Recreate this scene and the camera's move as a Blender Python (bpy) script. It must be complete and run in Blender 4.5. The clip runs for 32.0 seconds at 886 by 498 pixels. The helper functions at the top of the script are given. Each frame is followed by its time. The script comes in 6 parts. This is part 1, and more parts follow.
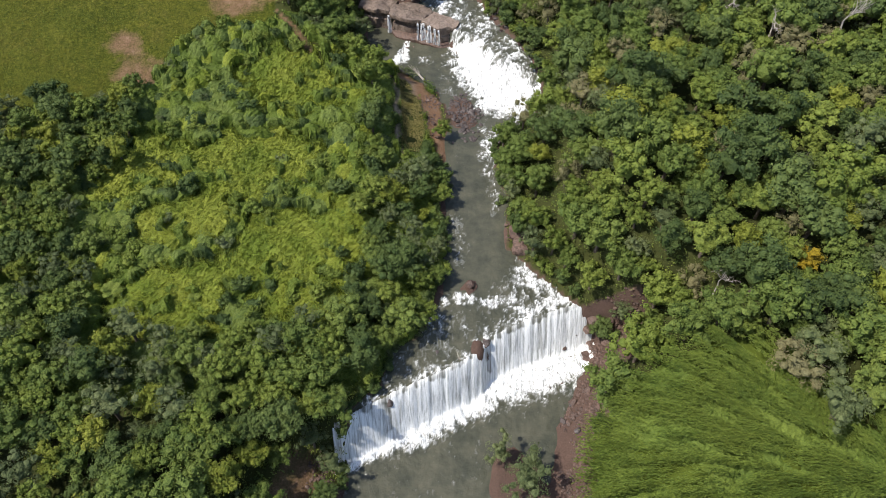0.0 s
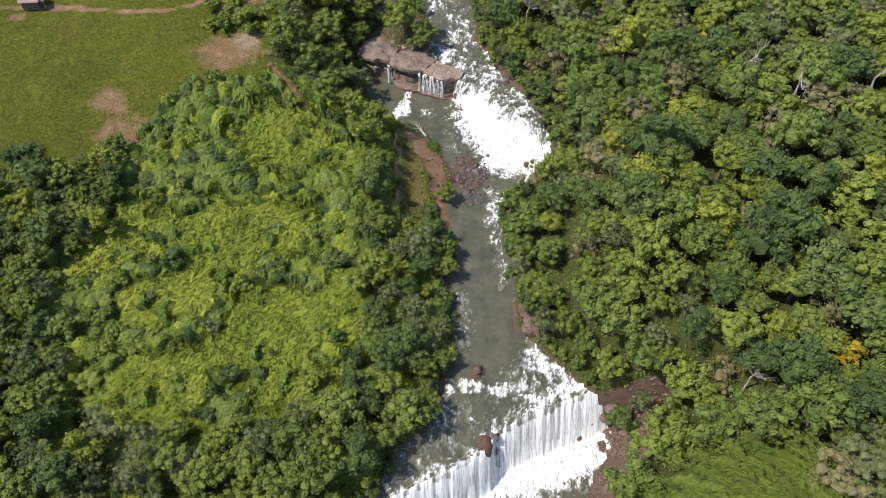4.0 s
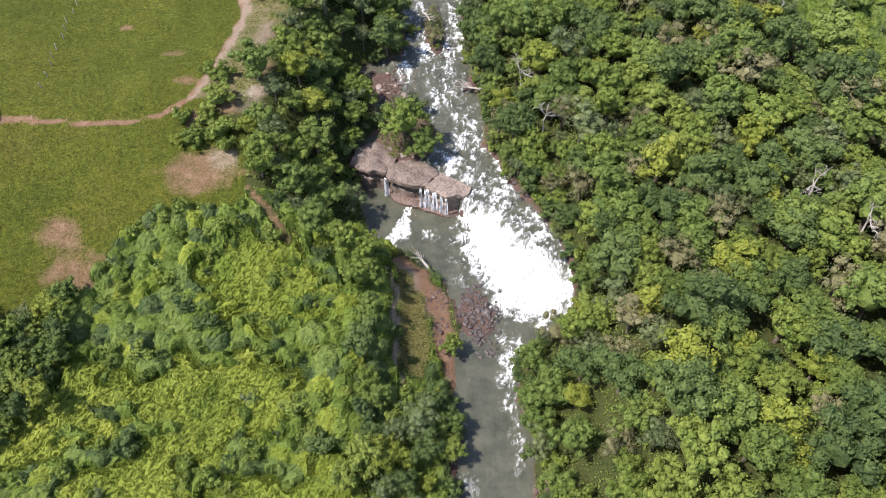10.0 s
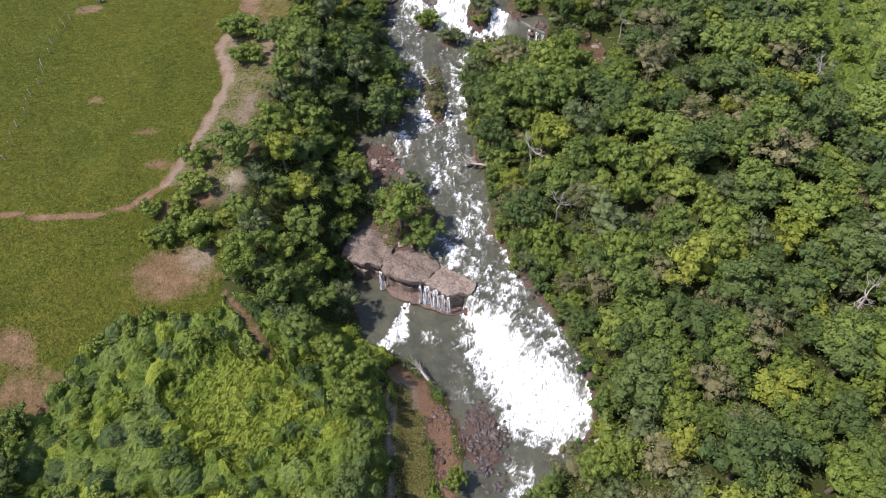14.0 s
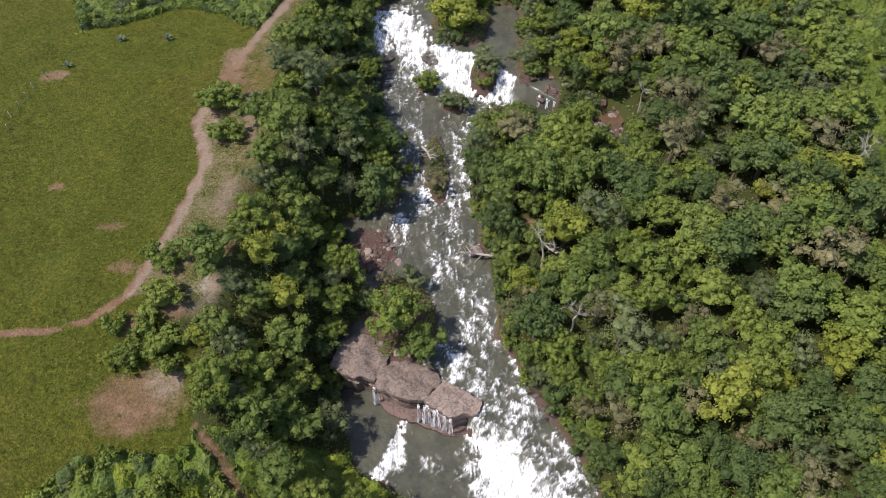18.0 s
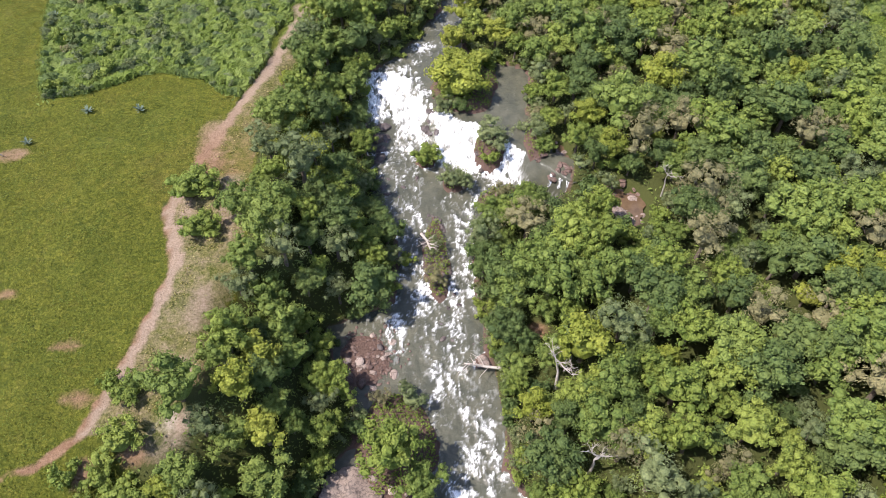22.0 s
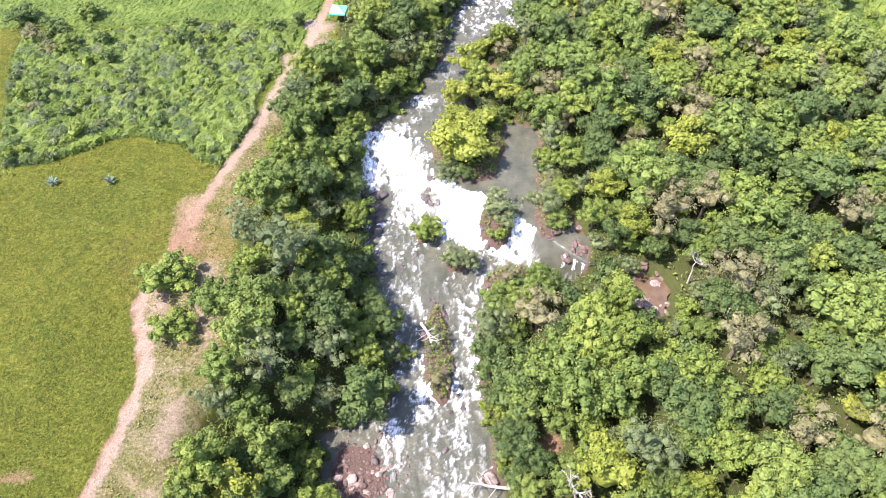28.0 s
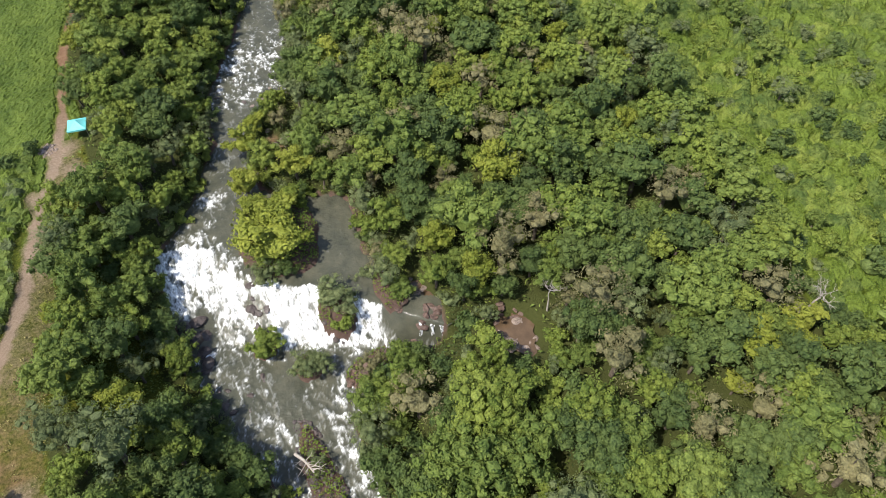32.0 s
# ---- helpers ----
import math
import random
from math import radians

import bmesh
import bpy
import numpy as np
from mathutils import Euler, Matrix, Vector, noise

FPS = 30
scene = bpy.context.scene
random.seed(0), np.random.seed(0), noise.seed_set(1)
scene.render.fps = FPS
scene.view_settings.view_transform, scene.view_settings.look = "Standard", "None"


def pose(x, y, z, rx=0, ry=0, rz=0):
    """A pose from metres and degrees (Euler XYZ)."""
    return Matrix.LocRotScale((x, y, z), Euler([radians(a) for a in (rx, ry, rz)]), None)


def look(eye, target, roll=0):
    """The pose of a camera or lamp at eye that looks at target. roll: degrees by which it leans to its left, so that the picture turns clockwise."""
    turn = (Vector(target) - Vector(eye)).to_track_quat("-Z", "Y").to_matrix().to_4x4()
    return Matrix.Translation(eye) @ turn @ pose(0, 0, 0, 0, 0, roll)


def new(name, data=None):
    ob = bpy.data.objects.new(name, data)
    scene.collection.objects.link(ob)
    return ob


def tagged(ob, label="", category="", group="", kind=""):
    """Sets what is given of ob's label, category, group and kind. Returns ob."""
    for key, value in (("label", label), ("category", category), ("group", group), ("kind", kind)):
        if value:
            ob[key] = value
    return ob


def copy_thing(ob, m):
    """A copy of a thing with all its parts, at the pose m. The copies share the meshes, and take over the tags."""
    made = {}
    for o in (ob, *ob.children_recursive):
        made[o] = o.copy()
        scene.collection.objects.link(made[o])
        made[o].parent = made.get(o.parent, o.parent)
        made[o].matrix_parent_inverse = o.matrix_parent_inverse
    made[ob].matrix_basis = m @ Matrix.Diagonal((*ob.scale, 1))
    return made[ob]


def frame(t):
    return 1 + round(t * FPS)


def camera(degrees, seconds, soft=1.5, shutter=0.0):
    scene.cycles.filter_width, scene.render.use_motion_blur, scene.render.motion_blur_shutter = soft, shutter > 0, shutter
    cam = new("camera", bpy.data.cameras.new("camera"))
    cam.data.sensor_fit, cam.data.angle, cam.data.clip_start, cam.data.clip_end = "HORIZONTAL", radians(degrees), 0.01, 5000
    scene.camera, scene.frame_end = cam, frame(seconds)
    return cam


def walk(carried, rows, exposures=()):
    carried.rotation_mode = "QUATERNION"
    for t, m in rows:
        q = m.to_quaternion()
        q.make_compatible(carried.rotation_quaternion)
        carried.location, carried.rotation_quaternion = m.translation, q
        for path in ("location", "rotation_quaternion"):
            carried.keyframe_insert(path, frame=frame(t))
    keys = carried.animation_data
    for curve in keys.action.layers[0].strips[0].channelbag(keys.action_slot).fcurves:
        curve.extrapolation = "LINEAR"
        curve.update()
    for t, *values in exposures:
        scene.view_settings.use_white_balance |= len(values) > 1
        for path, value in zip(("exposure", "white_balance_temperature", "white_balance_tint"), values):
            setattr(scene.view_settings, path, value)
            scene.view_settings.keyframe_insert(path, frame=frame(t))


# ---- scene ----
cam = camera(63.6, 32.0, soft=0.8)
METRES, EYE, TILT, LEAN, TURN = 146.34, 90.0, 2.75, -3.44, 0.0
ROWS = [
    (0.0, 0.0, 0.0, 0.0, -4.49, -55.87, 3.05),
    (0.5, 0.0004, 0.0109, -0.0007, -4.49, -55.76, 3.06),
    (1.0, 0.0005, 0.0223, -0.0014, -4.51, -55.69, 3.06),
    (1.5, 0.0008, 0.034, -0.0021, -4.53, -55.6, 3.07),
    (2.0, 0.0011, 0.046, -0.0029, -4.54, -55.54, 3.06),
    (2.5, 0.0017, 0.0591, -0.0036, -4.54, -55.48, 3.09),
    (3.0, 0.0023, 0.0731, -0.0046, -4.53, -55.39, 3.13),
    (3.5, 0.0029, 0.0878, -0.0055, -4.52, -55.31, 3.13),
    (5.5, 0.0062, 0.154, -0.0092, -4.54, -55.03, 3.18),
    (6.0, 0.0068, 0.1715, -0.0104, -4.55, -54.93, 3.18),
    (6.5, 0.0081, 0.1893, -0.0116, -4.55, -54.86, 3.21),
    (7.0, 0.0091, 0.2074, -0.0127, -4.54, -54.81, 3.21),
    (7.5, 0.0099, 0.2256, -0.0138, -4.53, -54.75, 3.19),
    (8.0, 0.0112, 0.2437, -0.0153, -4.5, -54.67, 3.21),
    (8.5, 0.0125, 0.2619, -0.0166, -4.49, -54.6, 3.23),
    (9.0, 0.0136, 0.2805, -0.0176, -4.47, -54.57, 3.25),
    (9.5, 0.0149, 0.2988, -0.019, -4.47, -54.49, 3.27),
    (10.0, 0.0162, 0.3172, -0.0204, -4.46, -54.44, 3.28),
    (10.5, 0.0173, 0.3357, -0.0216, -4.46, -54.39, 3.27),
    (11.0, 0.0184, 0.3541, -0.0226, -4.46, -54.34, 3.28),
    (11.5, 0.0194, 0.3728, -0.0237, -4.47, -54.33, 3.28),
    (12.0, 0.0215, 0.391, -0.0252, -4.44, -54.26, 3.33),
    (12.5, 0.0225, 0.4094, -0.0264, -4.41, -54.22, 3.33),
    (13.0, 0.0241, 0.428, -0.0274, -4.4, -54.2, 3.36),
    (13.5, 0.0245, 0.4465, -0.0285, -4.42, -54.19, 3.31),
    (14.0, 0.0264, 0.4647, -0.0297, -4.39, -54.16, 3.35),
    (14.5, 0.0273, 0.483, -0.0312, -4.39, -54.11, 3.33),
    (16.5, 0.033, 0.5571, -0.0355, -4.35, -54.06, 3.4),
    (17.0, 0.0342, 0.5757, -0.0367, -4.34, -54.05, 3.4),
    (17.5, 0.0353, 0.5942, -0.0379, -4.34, -54.04, 3.38),
    (18.0, 0.0364, 0.6127, -0.0391, -4.32, -54.03, 3.38),
    (18.5, 0.0375, 0.6311, -0.0403, -4.31, -54.0, 3.38),
    (19.0, 0.0385, 0.6496, -0.0415, -4.32, -53.98, 3.36),
    (19.5, 0.0395, 0.668, -0.0427, -4.32, -53.97, 3.36),
    (20.0, 0.0404, 0.6866, -0.0438, -4.33, -53.96, 3.34),
    (20.5, 0.0415, 0.7048, -0.0451, -4.33, -53.94, 3.35),
    (21.0, 0.0425, 0.7232, -0.0463, -4.33, -53.94, 3.32),
    (21.5, 0.0441, 0.7413, -0.0474, -4.31, -53.92, 3.34),
    (22.0, 0.0456, 0.7597, -0.0481, -4.3, -53.95, 3.36),
    (22.5, 0.0466, 0.7779, -0.0494, -4.31, -53.93, 3.34),
    (23.0, 0.0478, 0.7954, -0.0505, -4.32, -53.67, 3.32),
    (23.5, 0.0492, 0.8094, -0.0507, -4.3, -53.69, 3.3),
    (24.0, 0.0492, 0.8193, -0.0508, -4.34, -53.76, 3.27),
    (24.5, 0.0496, 0.8258, -0.0513, -4.34, -53.78, 3.29),
    (25.0, 0.0498, 0.8297, -0.0522, -4.33, -54.09, 3.29),
    (25.5, 0.0496, 0.8362, -0.0524, -4.32, -54.23, 3.26),
    (27.5, 0.0508, 0.8773, -0.0545, -4.26, -54.36, 3.25),
    (28.0, 0.0516, 0.8904, -0.0552, -4.26, -54.36, 3.25),
    (28.5, 0.053, 0.9043, -0.056, -5.11, -54.38, 3.27),
    (29.0, 0.0546, 0.9188, -0.057, -7.27, -54.46, 3.24),
    (29.5, 0.0556, 0.9346, -0.0582, -9.98, -54.58, 3.14),
    (30.0, 0.0568, 0.9508, -0.0594, -13.57, -54.73, 2.96),
    (30.5, 0.0585, 0.967, -0.0603, -16.71, -54.66, 2.81),
    (31.0, 0.0596, 0.9795, -0.0612, -20.44, -54.75, 2.62),
    (31.5, 0.0599, 0.9885, -0.0615, -24.5, -54.91, 2.41),
    (32.0, 0.0578, 0.9956, -0.0613, -27.76, -55.1, 2.09),
]
EXPOSURES = [(0, 0.28, 6400, 11.0), (3, 0.39, 6425, 11.0), (6, 0.61, 6450, 11.0), (9, 0.83, 6250, 14.0), (13, 0.56, 6150, 17.0), (17, 0.28, 6264, 17.1), (19, 0.34, 6321, 17.7), (21, 0.73, 6320, 18.2), (22, 0.99, 6290, 18.4), (24, 1.42, 6230, 20.3), (25, 1.52, 6200, 20.5), (28, 1.74, 6100, 23), (30, 1.85, 6150, 22), (31, 1.35, 6250, 13.0), (31.5, 0.98, 6350, 11.5), (32, 0.56, 6450, 10.0)]
walk(cam, [(t, pose(0, 0, EYE, TILT, LEAN, TURN) @ pose(METRES * x, METRES * y, METRES * z, 90 + pitch, roll, yaw)) for t, x, y, z, yaw, pitch, roll in ROWS], exposures=EXPOSURES)

# ---- world and sun ----
world = bpy.data.worlds.new("sky_world")
scene.world = world
world.use_nodes = True
SUN_EL, SUN_AZ = radians(57), radians(-98)   # azimuth clockwise from +y
wn = world.node_tree.nodes
sky = wn.new("ShaderNodeTexSky")
sky.sky_type, sky.sun_disc = "NISHITA", False
sky.sun_elevation, sky.sun_rotation = SUN_EL, SUN_AZ
sky.air_density, sky.dust_density = 1.0, 1.5
world.node_tree.links.new(sky.outputs[0], wn["Background"].inputs[0])
wn["Background"].inputs[1].default_value = 0.15
sun = new("sun", bpy.data.lights.new("sun", "SUN"))
sun.data.energy, sun.data.angle, sun.data.color = 4.4, radians(0.5), (1.0, 0.95, 0.86)
sun.matrix_world = look((0, 0, 0), (-math.sin(SUN_AZ) * math.cos(SUN_EL), -math.cos(SUN_AZ) * math.cos(SUN_EL), -math.sin(SUN_EL)))
sun.location = (0, 0, 300)

# ---- small numeric helpers ----
RNG = np.random.default_rng(7)


def S(x, a, b):
    """Smooth step from a to b."""
    t = np.clip((np.asarray(x, float) - a) / (np.asarray(b, float) - a), 0, 1)
    return t * t * (3 - 2 * t)


def lattice(ix, iy, seed):
    h = (ix.astype(np.int64) * 374761393 + iy.astype(np.int64) * 668265263 + seed * 974711) & 0x7FFFFFFF
    h = ((h ^ (h >> 13)) * 1274126177) & 0x7FFFFFFF
    return ((h ^ (h >> 16)) & 0xFFFF) / 65535.0


def vnoise(x, y, seed=0):
    x, y = np.asarray(x, float), np.asarray(y, float)
    fx, fy = np.floor(x), np.floor(y)
    tx, ty = x - fx, y - fy
    tx, ty = tx * tx * (3 - 2 * tx), ty * ty * (3 - 2 * ty)
    a, b = lattice(fx, fy, seed), lattice(fx + 1, fy, seed)
    c, d = lattice(fx, fy + 1, seed), lattice(fx + 1, fy + 1, seed)
    return (a * (1 - tx) + b * tx) * (1 - ty) + (c * (1 - tx) + d * tx) * ty


def fbm(x, y, seed=0, octaves=3):
    total, amp, out = 0, 1.0, 0
    for o in range(octaves):
        out = out + amp * vnoise(np.asarray(x) * 2 ** o, np.asarray(y) * 2 ** o, seed + 17 * o)
        total += amp
        amp *= 0.5
    return out / total


def inside(x, y, poly):
    x, y = np.asarray(x, float), np.asarray(y, float)
    r = np.zeros(x.shape, bool)
    n = len(poly)
    for i in range(n):
        (x0, y0), (x1, y1) = poly[i], poly[(i + 1) % n]
        if y0 == y1:
            continue
        c = (y0 > y) != (y1 > y)
        r ^= c & (x < (x1 - x0) * (y - y0) / (y1 - y0) + x0)
    return r


def near_line(x, y, pts):
    """Distance to a polyline."""
    x, y = np.asarray(x, float), np.asarray(y, float)
    best = np.full(x.shape, 1e9)
    for (x0, y0), (x1, y1) in zip(pts, pts[1:]):
        dx, dy = x1 - x0, y1 - y0
        t = np.clip(((x - x0) * dx + (y - y0) * dy) / (dx * dx + dy * dy), 0, 1)
        best = np.minimum(best, np.hypot(x - x0 - t * dx, y - y0 - t * dy))
    return best


# ---- the plan: river, falls, banks ----
LEFT_BANK = [(-60, -40), (20, -24), (35, -14.5), (40, -11.6), (45, -11.2), (48, -10.8), (50, -8), (52, -5.5), (57, -4), (60, 1), (66, 4), (70, 5.2),
             (78, 5.8), (86, 6.5), (97, 7.8), (107, 9.5), (113, 9.6), (121, 8), (125, 3), (128, 0), (131, -4.5), (138, -6), (143, -7.5), (150, -8),
             (155, -3), (160, -3), (167, -6), (174, -7), (178, 3), (192, 4.5), (197, 1.5), (208, -0.5), (229, -0.5), (233, 5), (239, 9.5),
             (250, 15.5), (263, 18.5), (274, 25), (286, 32), (300, 39), (340, 56), (420, 70), (1500, 200)]
RIGHT_BANK = [(-60, 0), (20, 14), (35, 20), (46, 22.5), (50, 25), (57, 30), (62, 32), (65, 28), (68, 25), (72, 21.5), (77, 17.6), (82, 18), (91, 19), (98, 18),
              (103, 19), (107, 24), (110, 27.5), (113, 29.5), (118, 30.2), (122, 29.8), (128, 28), (135, 25), (143, 21.3), (150, 19), (165, 18), (177, 17.2),
              (191, 17.6), (195, 24), (197, 35), (201, 36), (204, 31), (215, 30), (226, 32.5), (228.5, 31), (230.5, 27), (232, 22), (236, 20), (243, 20), (249, 22), (254, 25.5), (258, 33), (263, 34), (275, 39), (288, 42), (300, 47),
              (340, 64), (420, 84), (1500, 230)]
LIP_1 = [(-30, 40), (-14, 45.5), (-4.3, 50.2), (5.9, 54.4), (11, 57), (12.2, 59.2), (19, 62), (26.7, 64.3), (40, 68)]
LIP_2 = [(-20, 153), (-7, 147.6), (-1.2, 144.6), (5.5, 141.8), (10.5, 139.2), (13, 136.6), (17.8, 133.4), (20.9, 128), (24.1, 124.4), (27.2, 121.5), (30.3, 116.2), (32, 111.5), (40, 96)]
LIP_3 = [(-20, 229), (1, 228.5), (5, 229.5), (8.5, 226), (11, 220.5), (13.5, 217), (16, 215), (19, 212.5), (22, 209.5), (26, 206.5), (29, 203.5), (31, 201), (36, 196.5), (60, 180)]
RUN_3 = [(0, 17), (8, 17), (13, 11), (19, 8), (24, 6), (29, 5), (31, 3), (36, 2.5)]
# centre x, y, radius x, y, height over the water
ISLANDS = [(3, 154, 6, 8, 0.9), (18.8, 224, 6.4, 8.5, 1.3), (10.4, 208, 1.7, 1.9, 1.0), (15.2, 202, 2.4, 2.2, 0.9),
           (22, 207.3, 2.6, 3.4, 1.0), (10.8, 186, 2.2, 9, 0.5), (24, 197.5, 5, 2.6, 0.8), (13, 113, 3.6, 6, 0.12), (-1.5, 168, 4.5, 5, 0.1),
           (10.3, 69, 1.4, 1.2, 0.9), (10.5, 57.5, 1.5, 1.6, 0.5), (30, 206, 2, 4, 1.2), (14.8, 35, 4.4, 8, 0.8), (17, 166.5, 1.5, 1.2, 0.7)]
# stream pools beside the river: centre, radii, bed height
HOLLOWS = [(44.2, 191.5, 3.4, 4.6, -2.0), (34.6, 203, 1.8, 4.5, -1.0), (41.5, 56, 4.2, 1.6, -18.5)]
LEFT_LAND = [(-60, -14), (0, -15), (40, -12), (72, -10), (92, -9), (118, -6.2), (130, -1.5), (142, 2.0), (152, 4.4), (200, 5.0), (262, 4.8), (350, 9), (700, 60), (1500, 180)]
RIGHT_LAND = [(-60, -6), (20, -6), (45, -4), (80, 0), (125, -2), (155, -3), (190, 0), (240, 1.5), (350, 6), (700, 60), (1500, 180)]


def table(v, rows):
    return np.interp(v, [r[0] for r in rows], [r[1] for r in rows])


def lips(x, y):
    return [y - table(x, rows) for rows in (LIP_1, LIP_2, LIP_3)]


def water_z(x, y):
    d1, d2, d3 = lips(x, y)
    fall = lambda d, run, p: np.clip(1 - np.clip(-d / run, 0, 1) ** p, 0, 1)
    z = -21.5 + 7.5 * fall(d1, 4.4, 1.35) + 1.0 * S(d1, 0, 11)
    run2 = np.interp(x, [12, 14.5, 20, 28, 33], [0.5, 4, 11, 11, 8])
    z = z + 4.2 * fall(d2, run2, 1.1) * (d2 > -20) + 2.5 * S(y, 138, 192) + 1.7 * S(y, 188, 203)
    run3 = table(x, RUN_3)
    return z + 4.6 * fall(d3, run3, 1.15) + 0.8 * S(y, 230, 300)


def ground_z(x, y):
    x, y = np.asarray(x, float), np.asarray(y, float)
    wob = (fbm(x * 0.16, y * 0.16, 31) - 0.5) * 2.6
    xl, xr = table(y, LEFT_BANK) + wob, table(y, RIGHT_BANK) + wob
    xc = np.clip(x, xl, xr)
    w = water_z(xc, y)
    dl, dr = xl - x, x - xr
    rough = (fbm(x * 0.09, y * 0.09, 3) - 0.5) * 2.2 + (fbm(x * 0.5, y * 0.5, 5) - 0.5) * 0.35
    tl = table(y, LEFT_LAND) + np.clip(-x - 60, 0, 400) * 0.03 + rough * 0.45
    tr = table(y, RIGHT_LAND) + np.clip(x - 60, 0, 400) * 0.06 + rough
    zl = w + 0.5 + (tl - w - 0.5) * S(dl, -0.5, 19)
    zr = w + 0.5 + (tr - w - 0.5) * S(dr, -0.5, 20)
    bed = w - 0.7 + (fbm(x * 0.45, y * 0.45, 9) - 0.5) * 0.5
    z = np.where(dl > 0, zl, np.where(dr > 0, zr, bed))
    edge = np.maximum(dl, dr)
    z = np.where(edge <= 0, np.minimum(z + 0.8 * S(edge, -0.9, 0.2), w + 0.4), z)
    for cx, cy, rx, ry, h in HOLLOWS:
        r = np.hypot((x - cx) / rx, (y - cy) / ry) + (fbm(x * 0.5, y * 0.5, 29) - 0.5) * 0.5
        z = z + (np.minimum(h, z) - z) * S(r, 1.35, 0.8)
    for cx, cy, rx, ry, h in ISLANDS:
        r = ((x - cx) / rx) ** 2 + ((y - cy) / ry) ** 2 + (fbm(x * 0.6, y * 0.6, 23) - 0.5) * 0.7
        z = np.where((r < 1.2) & (edge <= 0), np.maximum(z, w - 0.4 + (h + 0.4) * S(1.2 - r, 0, 0.6)), z)
    return z


GRID_X, GRID_Y = np.arange(-130, 161), np.arange(0, 331)
GRID = ground_z(*np.meshgrid(GRID_X, GRID_Y))


def gz(x, y):
    """Height of the ground sheet, between its posts."""
    i, j = min(max(int(math.floor(x)) + 130, 0), 289), min(max(int(math.floor(y)), 0), 329)
    u, v = x - GRID_X[i], y - GRID_Y[j]
    return float((GRID[j, i] * (1 - u) + GRID[j, i + 1] * u) * (1 - v) + (GRID[j + 1, i] * (1 - u) + GRID[j + 1, i + 1] * u) * v)


def wz(x, y):
    return float(water_z(np.array([x]), np.array([y]))[0])


# regions of the plan
MEADOW = [(-260, 110), (-56, 114), (-47, 125), (-40, 131), (-26, 131), (-24, 142), (-35, 154), (-32, 165), (-29, 179), (-32.5, 191), (-28.5, 202), (-23, 215), (-32, 223),
          (-42, 225), (-50, 219), (-59, 217), (-64, 234), (-66, 257), (-260, 262)]
FIELD = [(-260, 262), (-66, 259), (-20, 259), (-16, 236), (-21, 222), (-15, 238), (-10, 251), (-3, 262), (-3.5, 282), (3, 300), (16, 330), (20, 420), (-260, 420)]
VINES = [(-62, 92), (-48, 99), (-34, 122), (-12, 121), (-9, 92), (-7.5, 68), (-21, 61), (-39, 60), (-50, 69)]
BAMBOO = [(23, 5), (25, 32), (27, 40), (30, 46), (34, 49.5), (44, 50), (52, 51), (56, 46), (60, 40), (66, 33), (80, 30), (92, 26), (96, 8)]
SCRUB_UP = [(-23, 217), (-32, 224), (-42, 226), (-50, 220), (-59, 218), (-64, 234), (-66, 258), (-12, 258), (-16, 238), (-20, 224)]
SCRUB_RIGHT = [(84, 170), (88, 196), (90, 215), (98, 232), (88, 248), (96, 300), (260, 330), (260, 120), (120, 130)]
TRACK = [(-140, 152), (-72, 150.2), (-64.5, 149.6), (-54.4, 148.1), (-47, 148.0), (-41.4, 149.0), (-36.3, 152.6), (-34, 158), (-31, 167), (-28.3, 179.5), (-31.5, 190), (-28, 200.5), (-23, 214.3), (-18.3, 225),
         (-15, 237.5), (-10.1, 251), (-6.5, 264), (-3.4, 282), (3, 300.5), (14, 330), (30, 400)]
FOOTPATH = [(-25, 134), (-22.5, 131), (-20, 127.5), (-18, 124)]
STRIP = [(-1.6, 121), (-0.2, 116.4), (-0.9, 112), (-0.2, 108), (-1.2, 104), (0.6, 99)]
CLEARED = [(-36, 153), (-25, 152), (-23.5, 160), (-20.5, 170), (-18.5, 182), (-19, 196), (-17, 208), (-14.5, 222), (-11, 238), (-5, 250), (-12, 250), (-17, 236), (-21, 222), (-28, 204), (-32, 190), (-29, 179), (-32, 165)]
# bare reddish ground beside the pool of the second fall, and the dry grass along it
ROCK_STRIP = [(1.2, 124.5), (4.2, 120), (6.6, 115), (7.2, 109), (8.2, 104), (9.0, 100)]
GRASS_STRIP = [(0.2, 121.5), (2.2, 121.5), (4.3, 114.5), (4.7, 106.5), (3.2, 101), (-0.8, 101.5), (0.4, 106), (0.2, 111)]
# bare soil patches: centre, radii
SOIL = [(-70, 149.6, 3.2, 1.4), (-76, 147.5, 3, 1.6), (-33, 138, 8.5, 4.6), (-53, 121, 6, 4.5), (-56, 128, 5, 3), (-28.6, 188, 1.7, 8), (-26, 201, 3, 5), (-52, 176, 2.2, 1.4), (-41, 166, 2.5, 1.2), (-8.5, 256, 4.5, 4),
        (-24, 153, 2.6, 4.2), (-29, 140.5, 3, 1.4), (-35, 148.5, 1.8, 2.5), (-24.5, 161, 3, 5), (-13, 244, 3, 5), (-7, 250, 3, 3), (-60, 205, 3, 2), (-38, 158, 3, 1.3), (-24, 143, 3, 2.2), (-19, 38, 4.5, 6), (-29, 150, 3.5, 2), (-26.5, 205, 3, 7), (-24, 172, 2.6, 6), (-22, 190, 2.4, 10), (25, 169.5, 2.6, 1.6), (-24, 293, 11, 8.5), (57.5, 257, 2, 5), (65, 266, 3, 2.5), (25.5, 243, 2.0, 6.5)]



